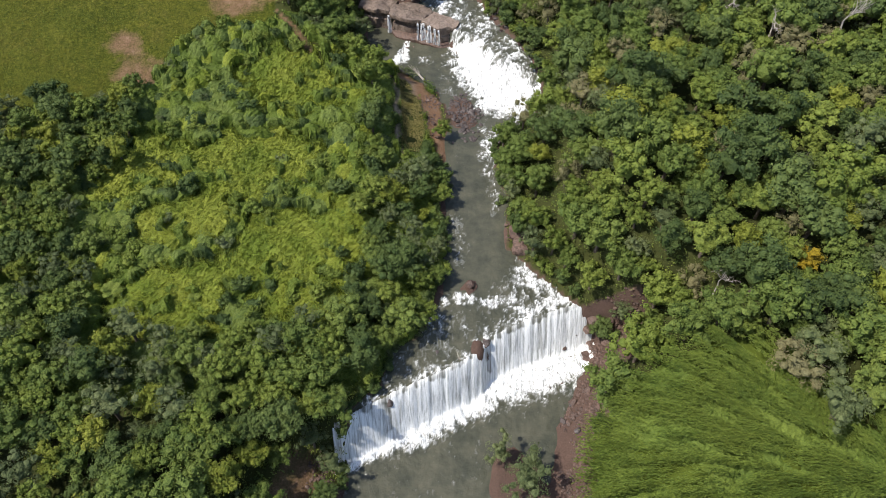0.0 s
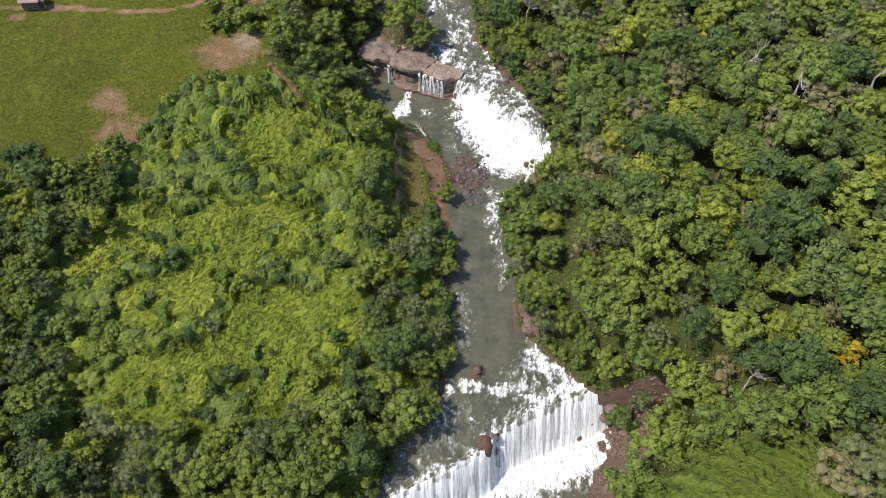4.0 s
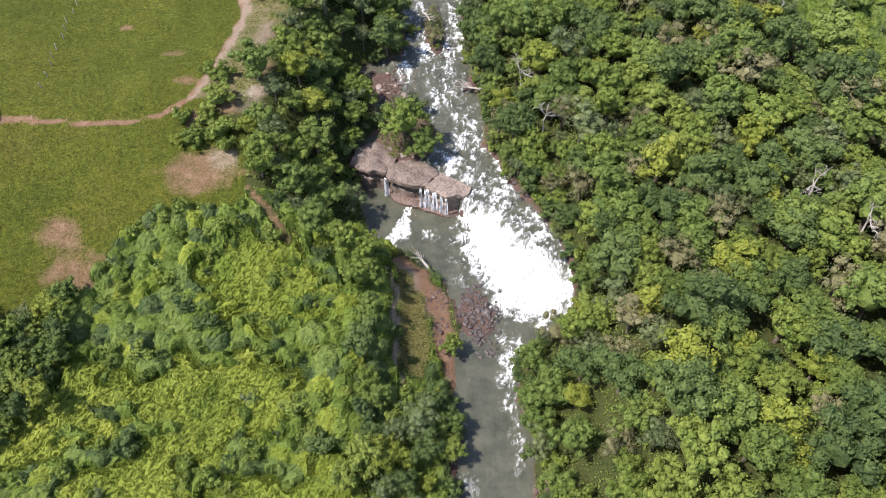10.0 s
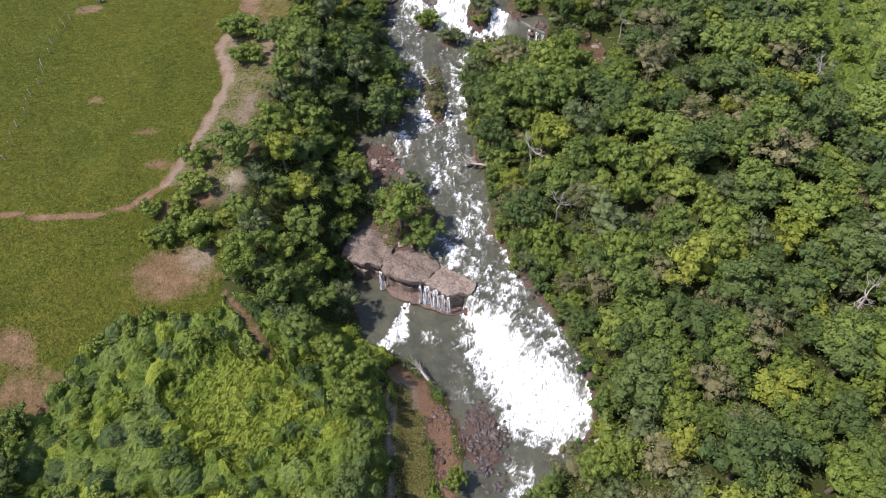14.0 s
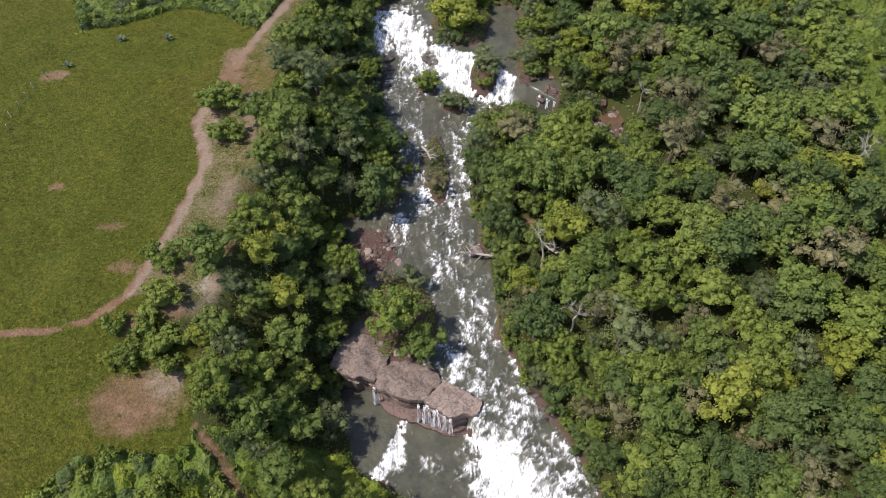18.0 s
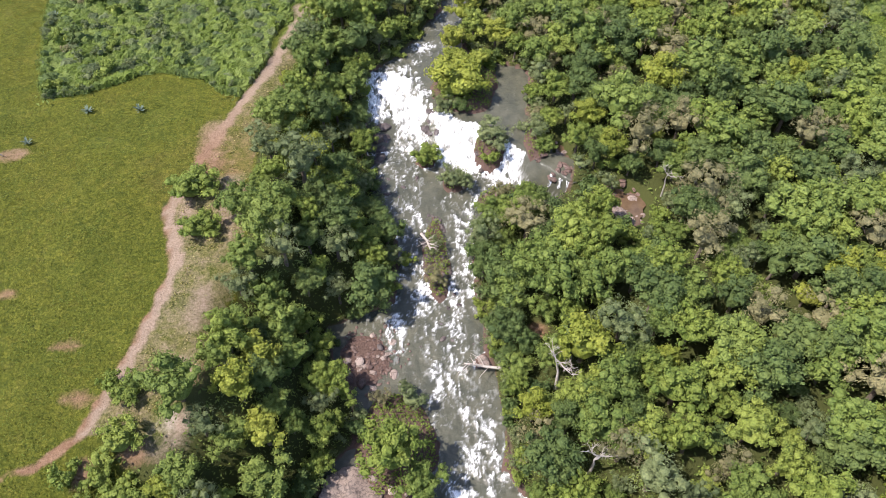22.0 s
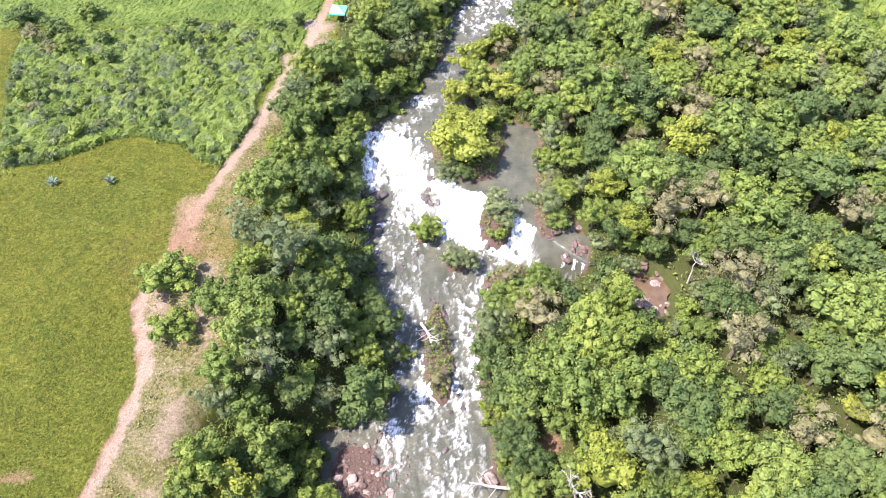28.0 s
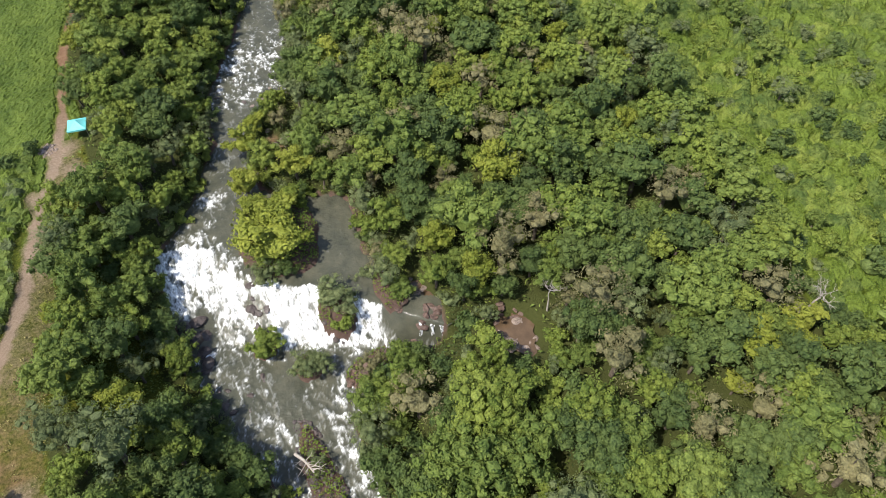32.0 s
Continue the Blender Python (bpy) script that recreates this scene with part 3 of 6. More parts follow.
def build_ground():
    xs, ys = spread_axis(-96, 118, 1.0, 1800), spread_axis(14, 318, 1.0, 1800)
    X, Y = np.meshgrid(xs, ys)
    Z = ground_z(X, Y)
    nx, ny = len(xs), len(ys)
    i = (np.arange(ny - 1)[:, None] * nx + np.arange(nx - 1)[None, :]).ravel()
    faces = np.stack([i, i + 1, i + nx + 1, i + nx], 1)
    gap = river_gap(X, Y)
    soil = soil_mask(X, Y)
    open_land = inside(X, Y, MEADOW) | inside(X, Y, FIELD)
    floor = np.where(open_land, 0.0, 0.8)
    floor = np.where(inside(X, Y, CLEARED) | inside(X, Y, SCRUB_UP) | inside(X, Y, VINES) | inside(X, Y, SCRUB_RIGHT), 0.0, floor)
    floor = np.where((X < -4) & (X > -76) & (Y > 205), 0.0, floor)
    lush = np.where(inside(X, Y, VINES) | inside(X, Y, BAMBOO) | inside(X, Y, SCRUB_RIGHT) | inside(X, Y, SCRUB_UP) | (inside(X, Y, FIELD)), np.where(inside(X, Y, SCRUB_UP), 0.4, 0.75), 0.0)
    d1, d2, d3 = lips(X, Y)
    stone = 1.1 * S(gap, 1.0, -0.4)
    stone = np.where(near_line(X, Y, ROCK_STRIP) < 3.0, 0.3, stone)
    lower = (gap < np.where(Y > 54, 10, 6)) & (X > 15) & (Y < 65)
    stone = np.where(lower, np.maximum(stone, 1.1 * S(gap, np.where(Y > 54, 11, 7), np.where(Y > 54, 7, 4))), stone)
    me = mesh_of("ground", np.stack([X, Y, Z], -1).reshape(-1, 3), faces, GROUND, True, {"soil": soil, "floor": floor, "stone": stone, "lush": lush, "dry": 0.5 * S(Y, 198, 222) * S(Y, 275, 255) * (X < 20) + 0.7 * S(np.abs(X - 0.5), 3.5, 1.5) * S(Y, 98, 101) * S(Y, 124, 121) + 0.6 * S(np.hypot(X + 24, Y - 152), 5, 3) + 0.5 * S(np.hypot(X + 29, Y - 140.5), 4, 2) + 0.5 * (inside(X, Y, CLEARED) & (Y < 198))})
    tagged(new("ground", me), "green meadow, red soil tracks and leaf-littered forest floor of a river valley", "ground", kind="structure")


build_ground()


# ---- water: one sheet with its falls, rapids and foam ----
SLIDE = [(11.8, 133), (13.6, 137.2), (16.6, 134.5), (19.8, 131), (22.5, 125.5), (26.2, 122), (28.4, 118.5), (28.2, 114.2), (26, 111), (23.4, 110.8), (21.6, 112.6), (18.6, 112.6), (15.8, 118.9), (12.7, 129.3)]


def foam_field(x, y):
    x0, y0 = x, y
    x = x0 + (fbm(x0 * 0.4, y0 * 0.4, 141, 4) - 0.5) * 2.6
    y = y0 + (fbm(x0 * 0.4, y0 * 0.4, 151, 4) - 0.5) * 2.6
    e1 = y0 - table(x0, LIP_1) + (fbm(x0 * 0.9, y0 * 0.3, 161, 3) - 0.5) * 0.9
    d1, d2, d3 = e1, *lips(x, y)[1:]
    xl, xr = table(y, LEFT_BANK), table(y, RIGHT_BANK)
    q = np.clip((x - xl) / np.maximum(xr - xl, 1), 0, 1)
    R = np.full(x.shape, 0.1)

    def blob(cx, cy, rx, ry, v):
        nonlocal R
        r = np.hypot((x - cx) / rx, (y - cy) / ry)
        R = np.maximum(R, v * S(r, 1.25, 0.55))

    # first fall
    R = np.where((d1 > 0) & (d1 < 13), 0.3 + 0.36 * S(x, 15, 20) + 0.2 * S(d1, 3, 1.5) - 0.4 * S(d1, 8, 12.5) * (x < 19), R)
    blob(7.5, 67, 4.0, 1.7, 0.7)
    blob(14, 66.2, 3.2, 1.7, 0.68)
    blob(3, 62.5, 3.0, 2.4, 0.5)
    R = np.where((d1 > -1.2) & (d1 < 1.0), 0.62, R)
    R = np.where((d1 <= -0.5) & (d1 > -4.6), 0.94 - 0.55 * np.exp(-((x + 4.6) / 0.5) ** 2) - 0.45 * np.exp(-((x - 12) / 0.45) ** 2), R)
    R = np.where((d1 <= -3.4) & (d1 > -14), 1.08 * S(d1, -9.4 + 2.2 * S(x, 0, -8) - 4.5 * S(x, 6, 20), -4.8 - 2.2 * S(x, 6, 20)) + 0.1, R)
    R = np.where((d1 <= -7) & (d1 > -30), np.maximum(R, 0.16), R)
    # between the falls
    blob(16.8, 102, 2.6, 10, 0.5)
    blob(16.6, 90, 1.3, 6, 0.42)
    blob(9, 80, 2, 8, 0.3)
    blob(17.5, 104, 3, 6, 0.62)
    # second fall, a broad white slide
    run2 = np.interp(x, [12, 14.5, 20, 28, 33], [0.5, 4, 11, 11, 8])
    R = np.where((x > 12.5) & (d2 < 0.5) & (d2 > -run2 * 1.12), 0.6, R)
    core = np.zeros(x.shape)
    for k in range(6):
        core = core + inside(x + 1.7 * math.cos(k * 1.047) + (fbm(x0 * 0.9, y0 * 0.9, 241 + k) - 0.5) * 3, y + 1.7 * math.sin(k * 1.047) + (fbm(x0 * 0.9, y0 * 0.9, 251 + k) - 0.5) * 3, SLIDE) / 6
    R = np.maximum(R, 0.34 * (core > 0) + 0.7 * core)
    R = np.where((x > 12.5) & (d2 <= -run2 * 1.0) & (d2 > -run2 - 7), np.maximum(R, 0.6 * S(d2, -run2 - 5, -run2 + 1)), R)
    blob(18, 104, 2.6, 5.5, 0.66)
    for k in range(7):
        blob(2.6 - 0.68 * k, 137.4 - 1.45 * k, 1.2 + 0.14 * k, 1.7, 0.95)
    blob(6.5, 131, 2.2, 1.6, 0.46)
    blob(11, 124, 3, 6, 0.32)
    # upper rapids
    up = (d2 >= 0.5) & (d3 < -table(x, RUN_3)) & (y < 210)
    R = np.where(up, np.maximum(R, 0.37 + 0.1 * S(y, 165, 178) * S(y, 190, 184) + 0.07 * S(y, 150, 138) - 0.32 * S(0.42 - q, 0, 0.2) * (y < 178)), R)
    R = np.where(up, R * (0.55 + 0.95 * S(fbm(x0 * 0.3, y0 * 0.11, 301, 2), 0.34, 0.66)), R)
    R = np.where(up & (d2 < 9) & (x > 14), 0.56, R)
    R = np.where(up & (y > 186), 0.36 - 0.2 * S(np.abs(x - 11), 2.5, 1.2), R)
    blob(7.8, 195.5, 1.3, 4, 0.62)
    blob(15.6, 191.5, 1.7, 5.5, 0.66)
    blob(18, 196.5, 3, 2, 0.6)
    blob(13.8, 180, 4, 5, 0.52)
    # third fall
    run3 = table(x, RUN_3)
    gapped = 0.5 * S(np.abs(x - 11.2 + 0.12 * d3), 1.2, 0.4) + 0.3 * S(fbm(x * 0.55, y * 0.2, 201), 0.6, 0.72)
    R = np.where((d3 <= 0.4) & (d3 > -run3), 0.92 - gapped - 0.8 * S(x, 27.5, 29.5) - 0.5 * S(d3, -8, -12) * (x < 4.5) - 0.36 * S(d3, -10, -15) * (x < 10), R)
    R = np.where((d3 <= -run3) & (d3 > -run3 - 4) & (x < 30), np.maximum(R, 0.62 * S(d3, -run3 - 4, -run3)), R)
    R = np.where((d3 > 0.4) & (d3 < 5) & (x < 12), 0.55, R)
    R = np.where((d3 > 0.4) & (x > 22) & (y < 231), 0.13, R)
    R = np.where((y > 231) & (y < 247), np.maximum(R * 0.6, 0.22), R)
    blob(11.5, 237, 3, 2.2, 0.62)
    blob(8, 232, 4, 1.6, 0.5)
    blob(30, 250, 4, 2.5, 0.6)
    R = np.where(y >= 247, 0.25 + 0.2 * S(y, 255, 262) * S(y, 280, 272), R)
    blob(27, 271, 6, 3, 0.62)
    blob(25, 262, 4, 2, 0.55)
    return R


def flow_noise(x, y, fine=1.0):
    """Streaks drawn out along the flow, which turns at the second fall."""
    d1, d2, d3 = lips(x, y)
    warp = (fbm(x * 0.3, y * 0.3, 41) - 0.5) * 2.2
    along = fbm((x + warp) * 1.5 * fine, y * 0.62 * fine, 43, 4)
    a = radians(52)
    u, v = x * math.sin(a) - y * math.cos(a), x * math.cos(a) + y * math.sin(a)
    turned = fbm((u + warp) * 1.7 * fine, v * 0.42 * fine, 47, 4)
    w = S(y, 103, 111) * S(y, 141, 134)
    ridge = 1 - 6 * np.abs(fbm((x + warp) * 0.8, y * 0.5, 49, 4) - 0.5)
    crest = 1 - 7 * np.abs(fbm((x + 2 * warp) * 1.7, (y - warp) * 1.05, 51, 3) - 0.5)
    return (along * (1 - w) + turned * w) * 0.58 + np.clip(ridge, 0, 1) * 0.2 + np.clip(crest, 0, 1) * 0.3 - 0.05


def build_water():
    step = 0.26
    xs, ys = np.arange(-44, 72, step), np.arange(-20, 352, step)
    X, Y = np.meshgrid(xs, ys)
    gap = river_gap(X, Y)
    keep = gap < 2.2
    d1, d2, d3 = lips(X, Y)
    R = foam_field(X, Y)
    nz = flow_noise(X, Y)
    fall1 = (d1 < 0.3) & (d1 > -4.6)
    strands = fbm(X * 2.2, Y * 0.1, 53, 3)
    nz = np.where(fall1, 0.06 + strands * 0.95 + nz * 0.05, nz)
    cell = fbm(X * 0.9, Y * 0.9, 59, 3)
    quiet = np.where(fall1, 0.15, 1.0)
    level = R * 1.1 + ((nz - 0.5) * 1.45 + (cell - 0.5) * 0.45 * quiet + (fbm(X * 2.6, Y * 0.9, 73, 3) - 0.5) * 0.6 * quiet) * np.clip(0.3 + 1.7 * R, 0, 1) * (1 - 0.45 * S(R, 0.8, 1.05))
    crisp = 0.05 * (1 - S(R, 0.6, 0.85)) * ~fall1
    foam = S(level, 0.16 + crisp, 1.16 - 1.6 * crisp)
    thin = 0.3 * S(np.abs(fbm(X * 0.5, Y * 0.22, 61, 4) - 0.5), 0.035, 0.0) * (R < 0.4) * (R > 0.18)
    foam = np.maximum(foam, thin)
    Z, x_of = water_z(X, Y), X
    wild = np.clip(R, 0, 1)
    Z = Z + (nz - 0.5) * 1.0 * wild * np.where(fall1, 0.7, 1) + (cell - 0.5) * 0.5 * wild * quiet + (fbm(X * 1.1, Y * 1.1, 67) - 0.5) * 0.07
    Z = Z + 0.8 * S(d1, -8.5 - 3 * S(x_of, 6, 20), -5) * S(d1, -3.2, -5) * (cell + 0.2)
    ny, nx = X.shape
    ok = keep[:-1, :-1] & keep[1:, :-1] & keep[:-1, 1:] & keep[1:, 1:]
    i = (np.arange(ny - 1)[:, None] * nx + np.arange(nx - 1)[None, :])[ok]
    faces = np.stack([i, i + 1, i + nx + 1, i + nx], 1)
    used, faces = np.unique(faces, return_inverse=True)
    faces = faces.reshape(-1, 4)
    v = np.stack([X, Y, Z], -1).reshape(-1, 3)[used]
    me = mesh_of("river", v, faces, WATER, True, {"foam": foam.ravel()[used], "fall": (S(d1, -5.6, -4.2) * S(d1, 0.6, -0.2)).ravel()[used]})
    tagged(new("river", me), "murky green-brown river with white waterfalls, foam and rapids", "river", kind="structure")


build_water()


# ---- trees ----
def crown_pile(rng, R, tall, lobes, count, size, base, lobe_r=(0.17, 0.27), open_=0.0, slim=0.6, spread=0.95):
    """A domed crown: boughs round an uneven hollow, each bearing rounded clumps that are rough with leaf sprays."""
    pile = Pile()
    squash = rng.uniform(0.82, 1.2)
    many = max(3, round(lobes / 4.2))
    boughs = []
    for i in range(many):
        a = i * 2.399 + rng.uniform(-0.4, 0.4)
        u = math.sqrt((i + 0.4) / many)
        r = R * u * rng.uniform(0.62, 0.86)
        z = base + tall * (0.3 + 0.46 * (1 - u ** 2.2) + rng.uniform(-0.12, 0.12))
        boughs.append((r * math.cos(a) * squash, r * math.sin(a) / squash, z))
    boughs = np.array(boughs)
    big = R * rng.uniform(0.26, 0.42, many) * (1.25 if many < 5 else 1.0)
    cs, rs = [], []
    for i in range(lobes):
        k = i % many
        d = unit(rng.normal(size=3) * (1, 1, 0.6) + boughs[k] * (0.25 / R, 0.25 / R, 0) + (0, 0, 0.45))
        cs.append(boughs[k] + d * big[k] * (spread, spread, 0.62))
        rs.append(R * rng.uniform(*lobe_r))
    cs, rs = np.array(cs), np.array(rs)
    iv, jf = ICO2
    k = 0.82 + 0.3 * rng.random(len(iv))[:, None]
    hollow = 1 - 0.55 * open_
    pile.add(np.array([0, 0, base + tall * 0.34]) + iv * k * (R * 0.52 * squash * hollow, R * 0.52 / squash * hollow, tall * 0.26 * hollow), jf)
    iv, jf = ICO1
    for c, r in zip(boughs, big * (1 - 0.5 * open_)):
        pile.add(c + iv * (0.4 + 0.25 * rng.random(len(iv))[:, None]) * r * (1, 1, 0.7), jf)
    for c, r in zip(cs, rs):
        if rng.random() > open_:
            pile.add(c + iv * (0.48 + 0.35 * rng.random(len(iv))[:, None]) * r * (1, 1, 0.78), jf)
    pick = rng.integers(0, lobes, count * 3)
    d = unit(rng.normal(size=(count * 3, 3)) + (0, 0, 0.45))
    pos = cs[pick] + d * (rs[pick] * rng.uniform(0.68, 1.2, count * 3))[:, None] * (1, 1, 0.8)
    depth = np.min(np.where(np.arange(lobes)[None, :] == pick[:, None], 9, np.linalg.norm((pos[:, None] - cs[None]) / (1, 1, 0.8), axis=2) / rs[None]), axis=1)
    ok = np.flatnonzero(depth > 0.8)[:count]
    v, f = sprays(pos[ok], d[ok] * (1, 1, 1.1) + rng.normal(size=(len(ok), 3)) * 0.42, size, rng, slim, 0.14)
    pile.add(v, f)
    return pile, boughs


def trunk_pile(rng, h, r, cs, limbs=5):
    pile = Pile()
    lean = rng.normal(size=2) * 0.25
    top = np.array([lean[0], lean[1], h])
    pts = [np.array([0, 0, -0.6]), np.array([lean[0] * 0.2, lean[1] * 0.2, h * 0.3]), np.array([lean[0] * 0.6, lean[1] * 0.6, h * 0.65]), top]
    pile.add(*tube(pts, [r * 1.25, r, r * 0.8, r * 0.5], 7))
    for k in range(min(limbs, len(cs))):
        c = cs[(k * 3) % len(cs)]
        s = pts[2] * (0.75 + 0.1 * (k % 3))
        m = s * 0.45 + c * 0.55 + (0, 0, -0.35)
        pile.add(*tube([s, m, c], [r * 0.36, r * 0.22, r * 0.08], 5))
    return pile


def make_tree(name, seed, R, tall, base, lobes, count, size, leaf, bark, label, category="tree", lobe_r=(0.2, 0.3), open_=0.0, slim=0.75):
    rng = np.random.default_rng(seed)
    if category == "tree":
        base, tall = base * 0.66, tall * 1.08
    pile, cs = crown_pile(rng, R, tall, lobes, count, size, base, lobe_r, open_, slim)
    root = thing(name, label, category)
    part("trunk", trunk_pile(rng, base + tall * 0.45, 0.055 * R + 0.06, cs).mesh("trunk", bark, True), root)
    part("crown", pile.mesh("crown", leaf), root)
    root.location = (0, -4000 - 10 * seed, -400)
    # a lighter crown of fewer, larger sprays for the far slopes
    if category == "tree":
        rng = np.random.default_rng(seed)
        FAR_CROWN[seed] = crown_pile(rng, R, tall, lobes, int(count * 0.6), size * 1.2, base, lobe_r, open_, slim)[0].mesh("crown", leaf)
        root["seed"] = seed
    return root


FAR_CROWN = {}
KINDS = {}
for s in range(4):
    KINDS.setdefault("broadleaf", []).append(make_tree("broadleaf_tree", 10 + s, 4.0, 5.4, 3.0, 28 + 2 * s, 960, 0.36, LEAF_MID, BARK,
                                                       "broadleaf tree with a lumpy mid-green crown"))
    KINDS.setdefault("dark", []).append(make_tree("dense_tree", 20 + s, 3.8, 6.0, 3.0, 26 + 2 * s, 960, 0.35, LEAF_DARK, BARK,
                                                  "tall forest tree with a dense dark-green crown", lobe_r=(0.2, 0.32)))
    KINDS.setdefault("round", []).append(make_tree("round_crowned_tree", 30 + s, 3.7, 4.8, 3.2, 32 + 2 * s, 960, 0.33, LEAF_BRIGHT, BARK,
                                                   "round-crowned tree with bright green bossed foliage", lobe_r=(0.16, 0.25)))
for s in range(3):
    KINDS.setdefault("grey", []).append(make_tree("grey_leaved_tree", 40 + s, 3.6, 5.2, 3.2, 28, 1050, 0.28, LEAF_GREY, BARK,
                                                  "fine-leaved tree with a grey-green open crown", open_=0.5, slim=0.45, lobe_r=(0.18, 0.26)))
    KINDS.setdefault("yellow", []).append(make_tree("light_green_tree", 50 + s, 3.5, 4.8, 2.8, 28, 900, 0.35, LEAF_YELLOW, BARK,
                                                    "tree with a light yellow-green crown"))
    KINDS.setdefault("brown", []).append(make_tree("brownish_tree", 60 + s, 3.8, 4.8, 3.0, 26, 900, 0.31, LEAF_BROWN, BARK,
                                                   "tree with a dull brownish-green crown", open_=0.6, slim=0.45, lobe_r=(0.18, 0.26)))
    KINDS.setdefault("shrub", []).append(make_tree("shrub", 70 + s, 1.5, 1.9, 0.1, 9, 280, 0.3, LEAF_BRIGHT, BARK, "leafy green shrub in rough scrub", "shrub", (0.26, 0.4)))
    KINDS.setdefault("darkshrub", []).append(make_tree("dark_shrub", 80 + s, 1.7, 2.4, 0.2, 9, 280, 0.3, LEAF_DARK, BARK, "dark green bushy shrub in rough scrub", "shrub", (0.26, 0.38)))
    KINDS.setdefault("greyshrub", []).append(make_tree("grey_shrub", 90 + s, 1.5, 2.0, 0.2, 9, 320, 0.25, LEAF_GREY, BARK_PALE, "thin grey-green shrub with fine twigs", "shrub", (0.22, 0.34), 0.45, 0.35))
KINDS["gold"] = [make_tree("golden_tree", 99, 3.0, 4.0, 2.8, 26, 420, 0.34, LEAF_GOLD, BARK, "small forest tree with a golden-yellow crown")]
KINDS["red"] = [make_tree("red_leaved_tree", 98, 3.0, 3.6, 1.6, 24, 420, 0.3, LEAF_RED, BARK, "low tree with dull reddish-brown leaves among green scrub")]


def make_bare_tree(seed):
    rng = np.random.default_rng(seed)
    root = thing("bare_tree", "leafless pale-grey tree standing among leafy trees", "tree")
    pile = Pile()

    def grow(p, d, r, length, depth):
        q = p + d * length
        m = (p + q) / 2 + rng.normal(size=3) * length * 0.06
        pile.add(*tube([p, m, q], [r, r * 0.8, r * 0.6], 5))
        if depth:
            for k in range(3):
                nd = unit(d + rng.normal(size=3) * 0.55 + (0, 0, 0.12))
                grow(q if k else m, nd, r * 0.58, length * rng.uniform(0.6, 0.8), depth - 1)

    grow(np.array([0, 0, 3.5]), np.array([0.05, 0, 1.0]), 0.17, 2.4, 4)
    part("crown", pile.mesh("bare_branches", BARK_PALE), root, "leafless pale branches")
    part("trunk", (lambda p: (p.add(*tube([(0, 0, -0.5), (0, 0, 1.5), (0, 0, 3.6)], [0.3, 0.24, 0.18], 7)), p)[1])(Pile()).mesh("trunk", BARK_PALE, True), root)
    root.location = (0, -4000 - 10 * seed, -400)
    return root


KINDS["bare"] = [make_bare_tree(s) for s in (101, 102)]
GROUPS = {"broadleaf": "broadleaf trees of the valley", "dark": "dense trees of the valley", "round": "round-crowned trees of the valley", "grey": "grey-leaved trees",
          "yellow": "light green trees", "brown": "brownish trees", "shrub": "green shrubs", "darkshrub": "dark shrubs", "greyshrub": "grey shrubs", "gold": "golden trees", "red": "red-leaved trees", "bare": "bare trees"}
PLACED = np.full((6000, 3), 1e6)
COUNT = [0]


def plant(kind, x, y, size=1.0, high=None, sink=0.0):
    src = KINDS[kind][RNG.integers(len(KINDS[kind]))]
    hi = high if high is not None else size * RNG.uniform(0.9, 1.12)
    m = Matrix.LocRotScale((x, y, gz(x, y) - sink), Euler((RNG.normal() * 0.05, RNG.normal() * 0.05, RNG.uniform(0, 6.28))), None)
    ob = copy_thing(src, m)
    ob.scale = (size, size, hi)
    if abs(x - 8) > 52 and "seed" in ob:
        for o in ob.children:
            if o.name.startswith("crown"):
                o.data = FAR_CROWN[ob["seed"]]
    if "seed" in ob:
        del ob["seed"]
    tagged(ob, group=GROUPS[kind])
    PLACED[COUNT[0]] = (x, y, size * (3.2 if "shrub" not in kind else 1.3))
    COUNT[0] += 1
    return ob


# trees that stand out: kind, x, y, size
KEY_TREES = [
    ("round", 2.5, 151.2, 1.3), ("broadleaf", 6.3, 147.6, .8), ("grey", -7.8, 137.2, .95), ("yellow", 17.0, 221.0, 1.9), ("yellow", 21.0, 226.8, 1.25), ("yellow", 17.6, 229.5, 1.0), ("round", 24.2, 230.8, .9), ("grey", 14.6, 217.4, .8), ("grey", 33.0, 221.5, .9), ("broadleaf", 33.8, 227.0, 1.0), ("grey", 31.8, 215.0, .7), ("yellow", 20.2, 243.5, .95),
    ("yellow", 17.5, 235.5, .9), ("yellow", 22, 229.6, .8), ("round", 10.4, 207.8, .78), ("grey", 15.4, 201.3, .82), ("grey", 22.6, 208.5, .95),
    ("greyshrub", 28.1, 210.9, 1.2), ("grey", -10.2, 195.2, 1.45), ("round", -27.6, 193.8, 1.2), ("round", -25.6, 185.4, .95), ("grey", -5.0, 183.1, 1.1),
    ("dark", -0.2, 177.3, 1.2), ("dark", 2.6, 189.4, .85), ("brown", 10.4, 180.5, .6), ("greyshrub", 10.6, 188.2, 1.2), ("brown", 23.3, 197, .6),
    ("broadleaf", 27, 196, .6), ("round", -30.6, 158.6, .72), ("round", -30.6, 151.6, .9), ("round", -34.6, 143.6, .72), ("round", -29.6, 145.0, .82), ("yellow", -25.0, 146.0, .72), ("round", -32.6, 147.6, .62), ("yellow", -37.2, 143.2, .5), ("shrub", -36.5, 147.5, 1.3), ("shrub", -29, 141.5, 1.3), ("shrub", -33, 159.5, 1.2), ("round", -4.9, 121.2, .75)]
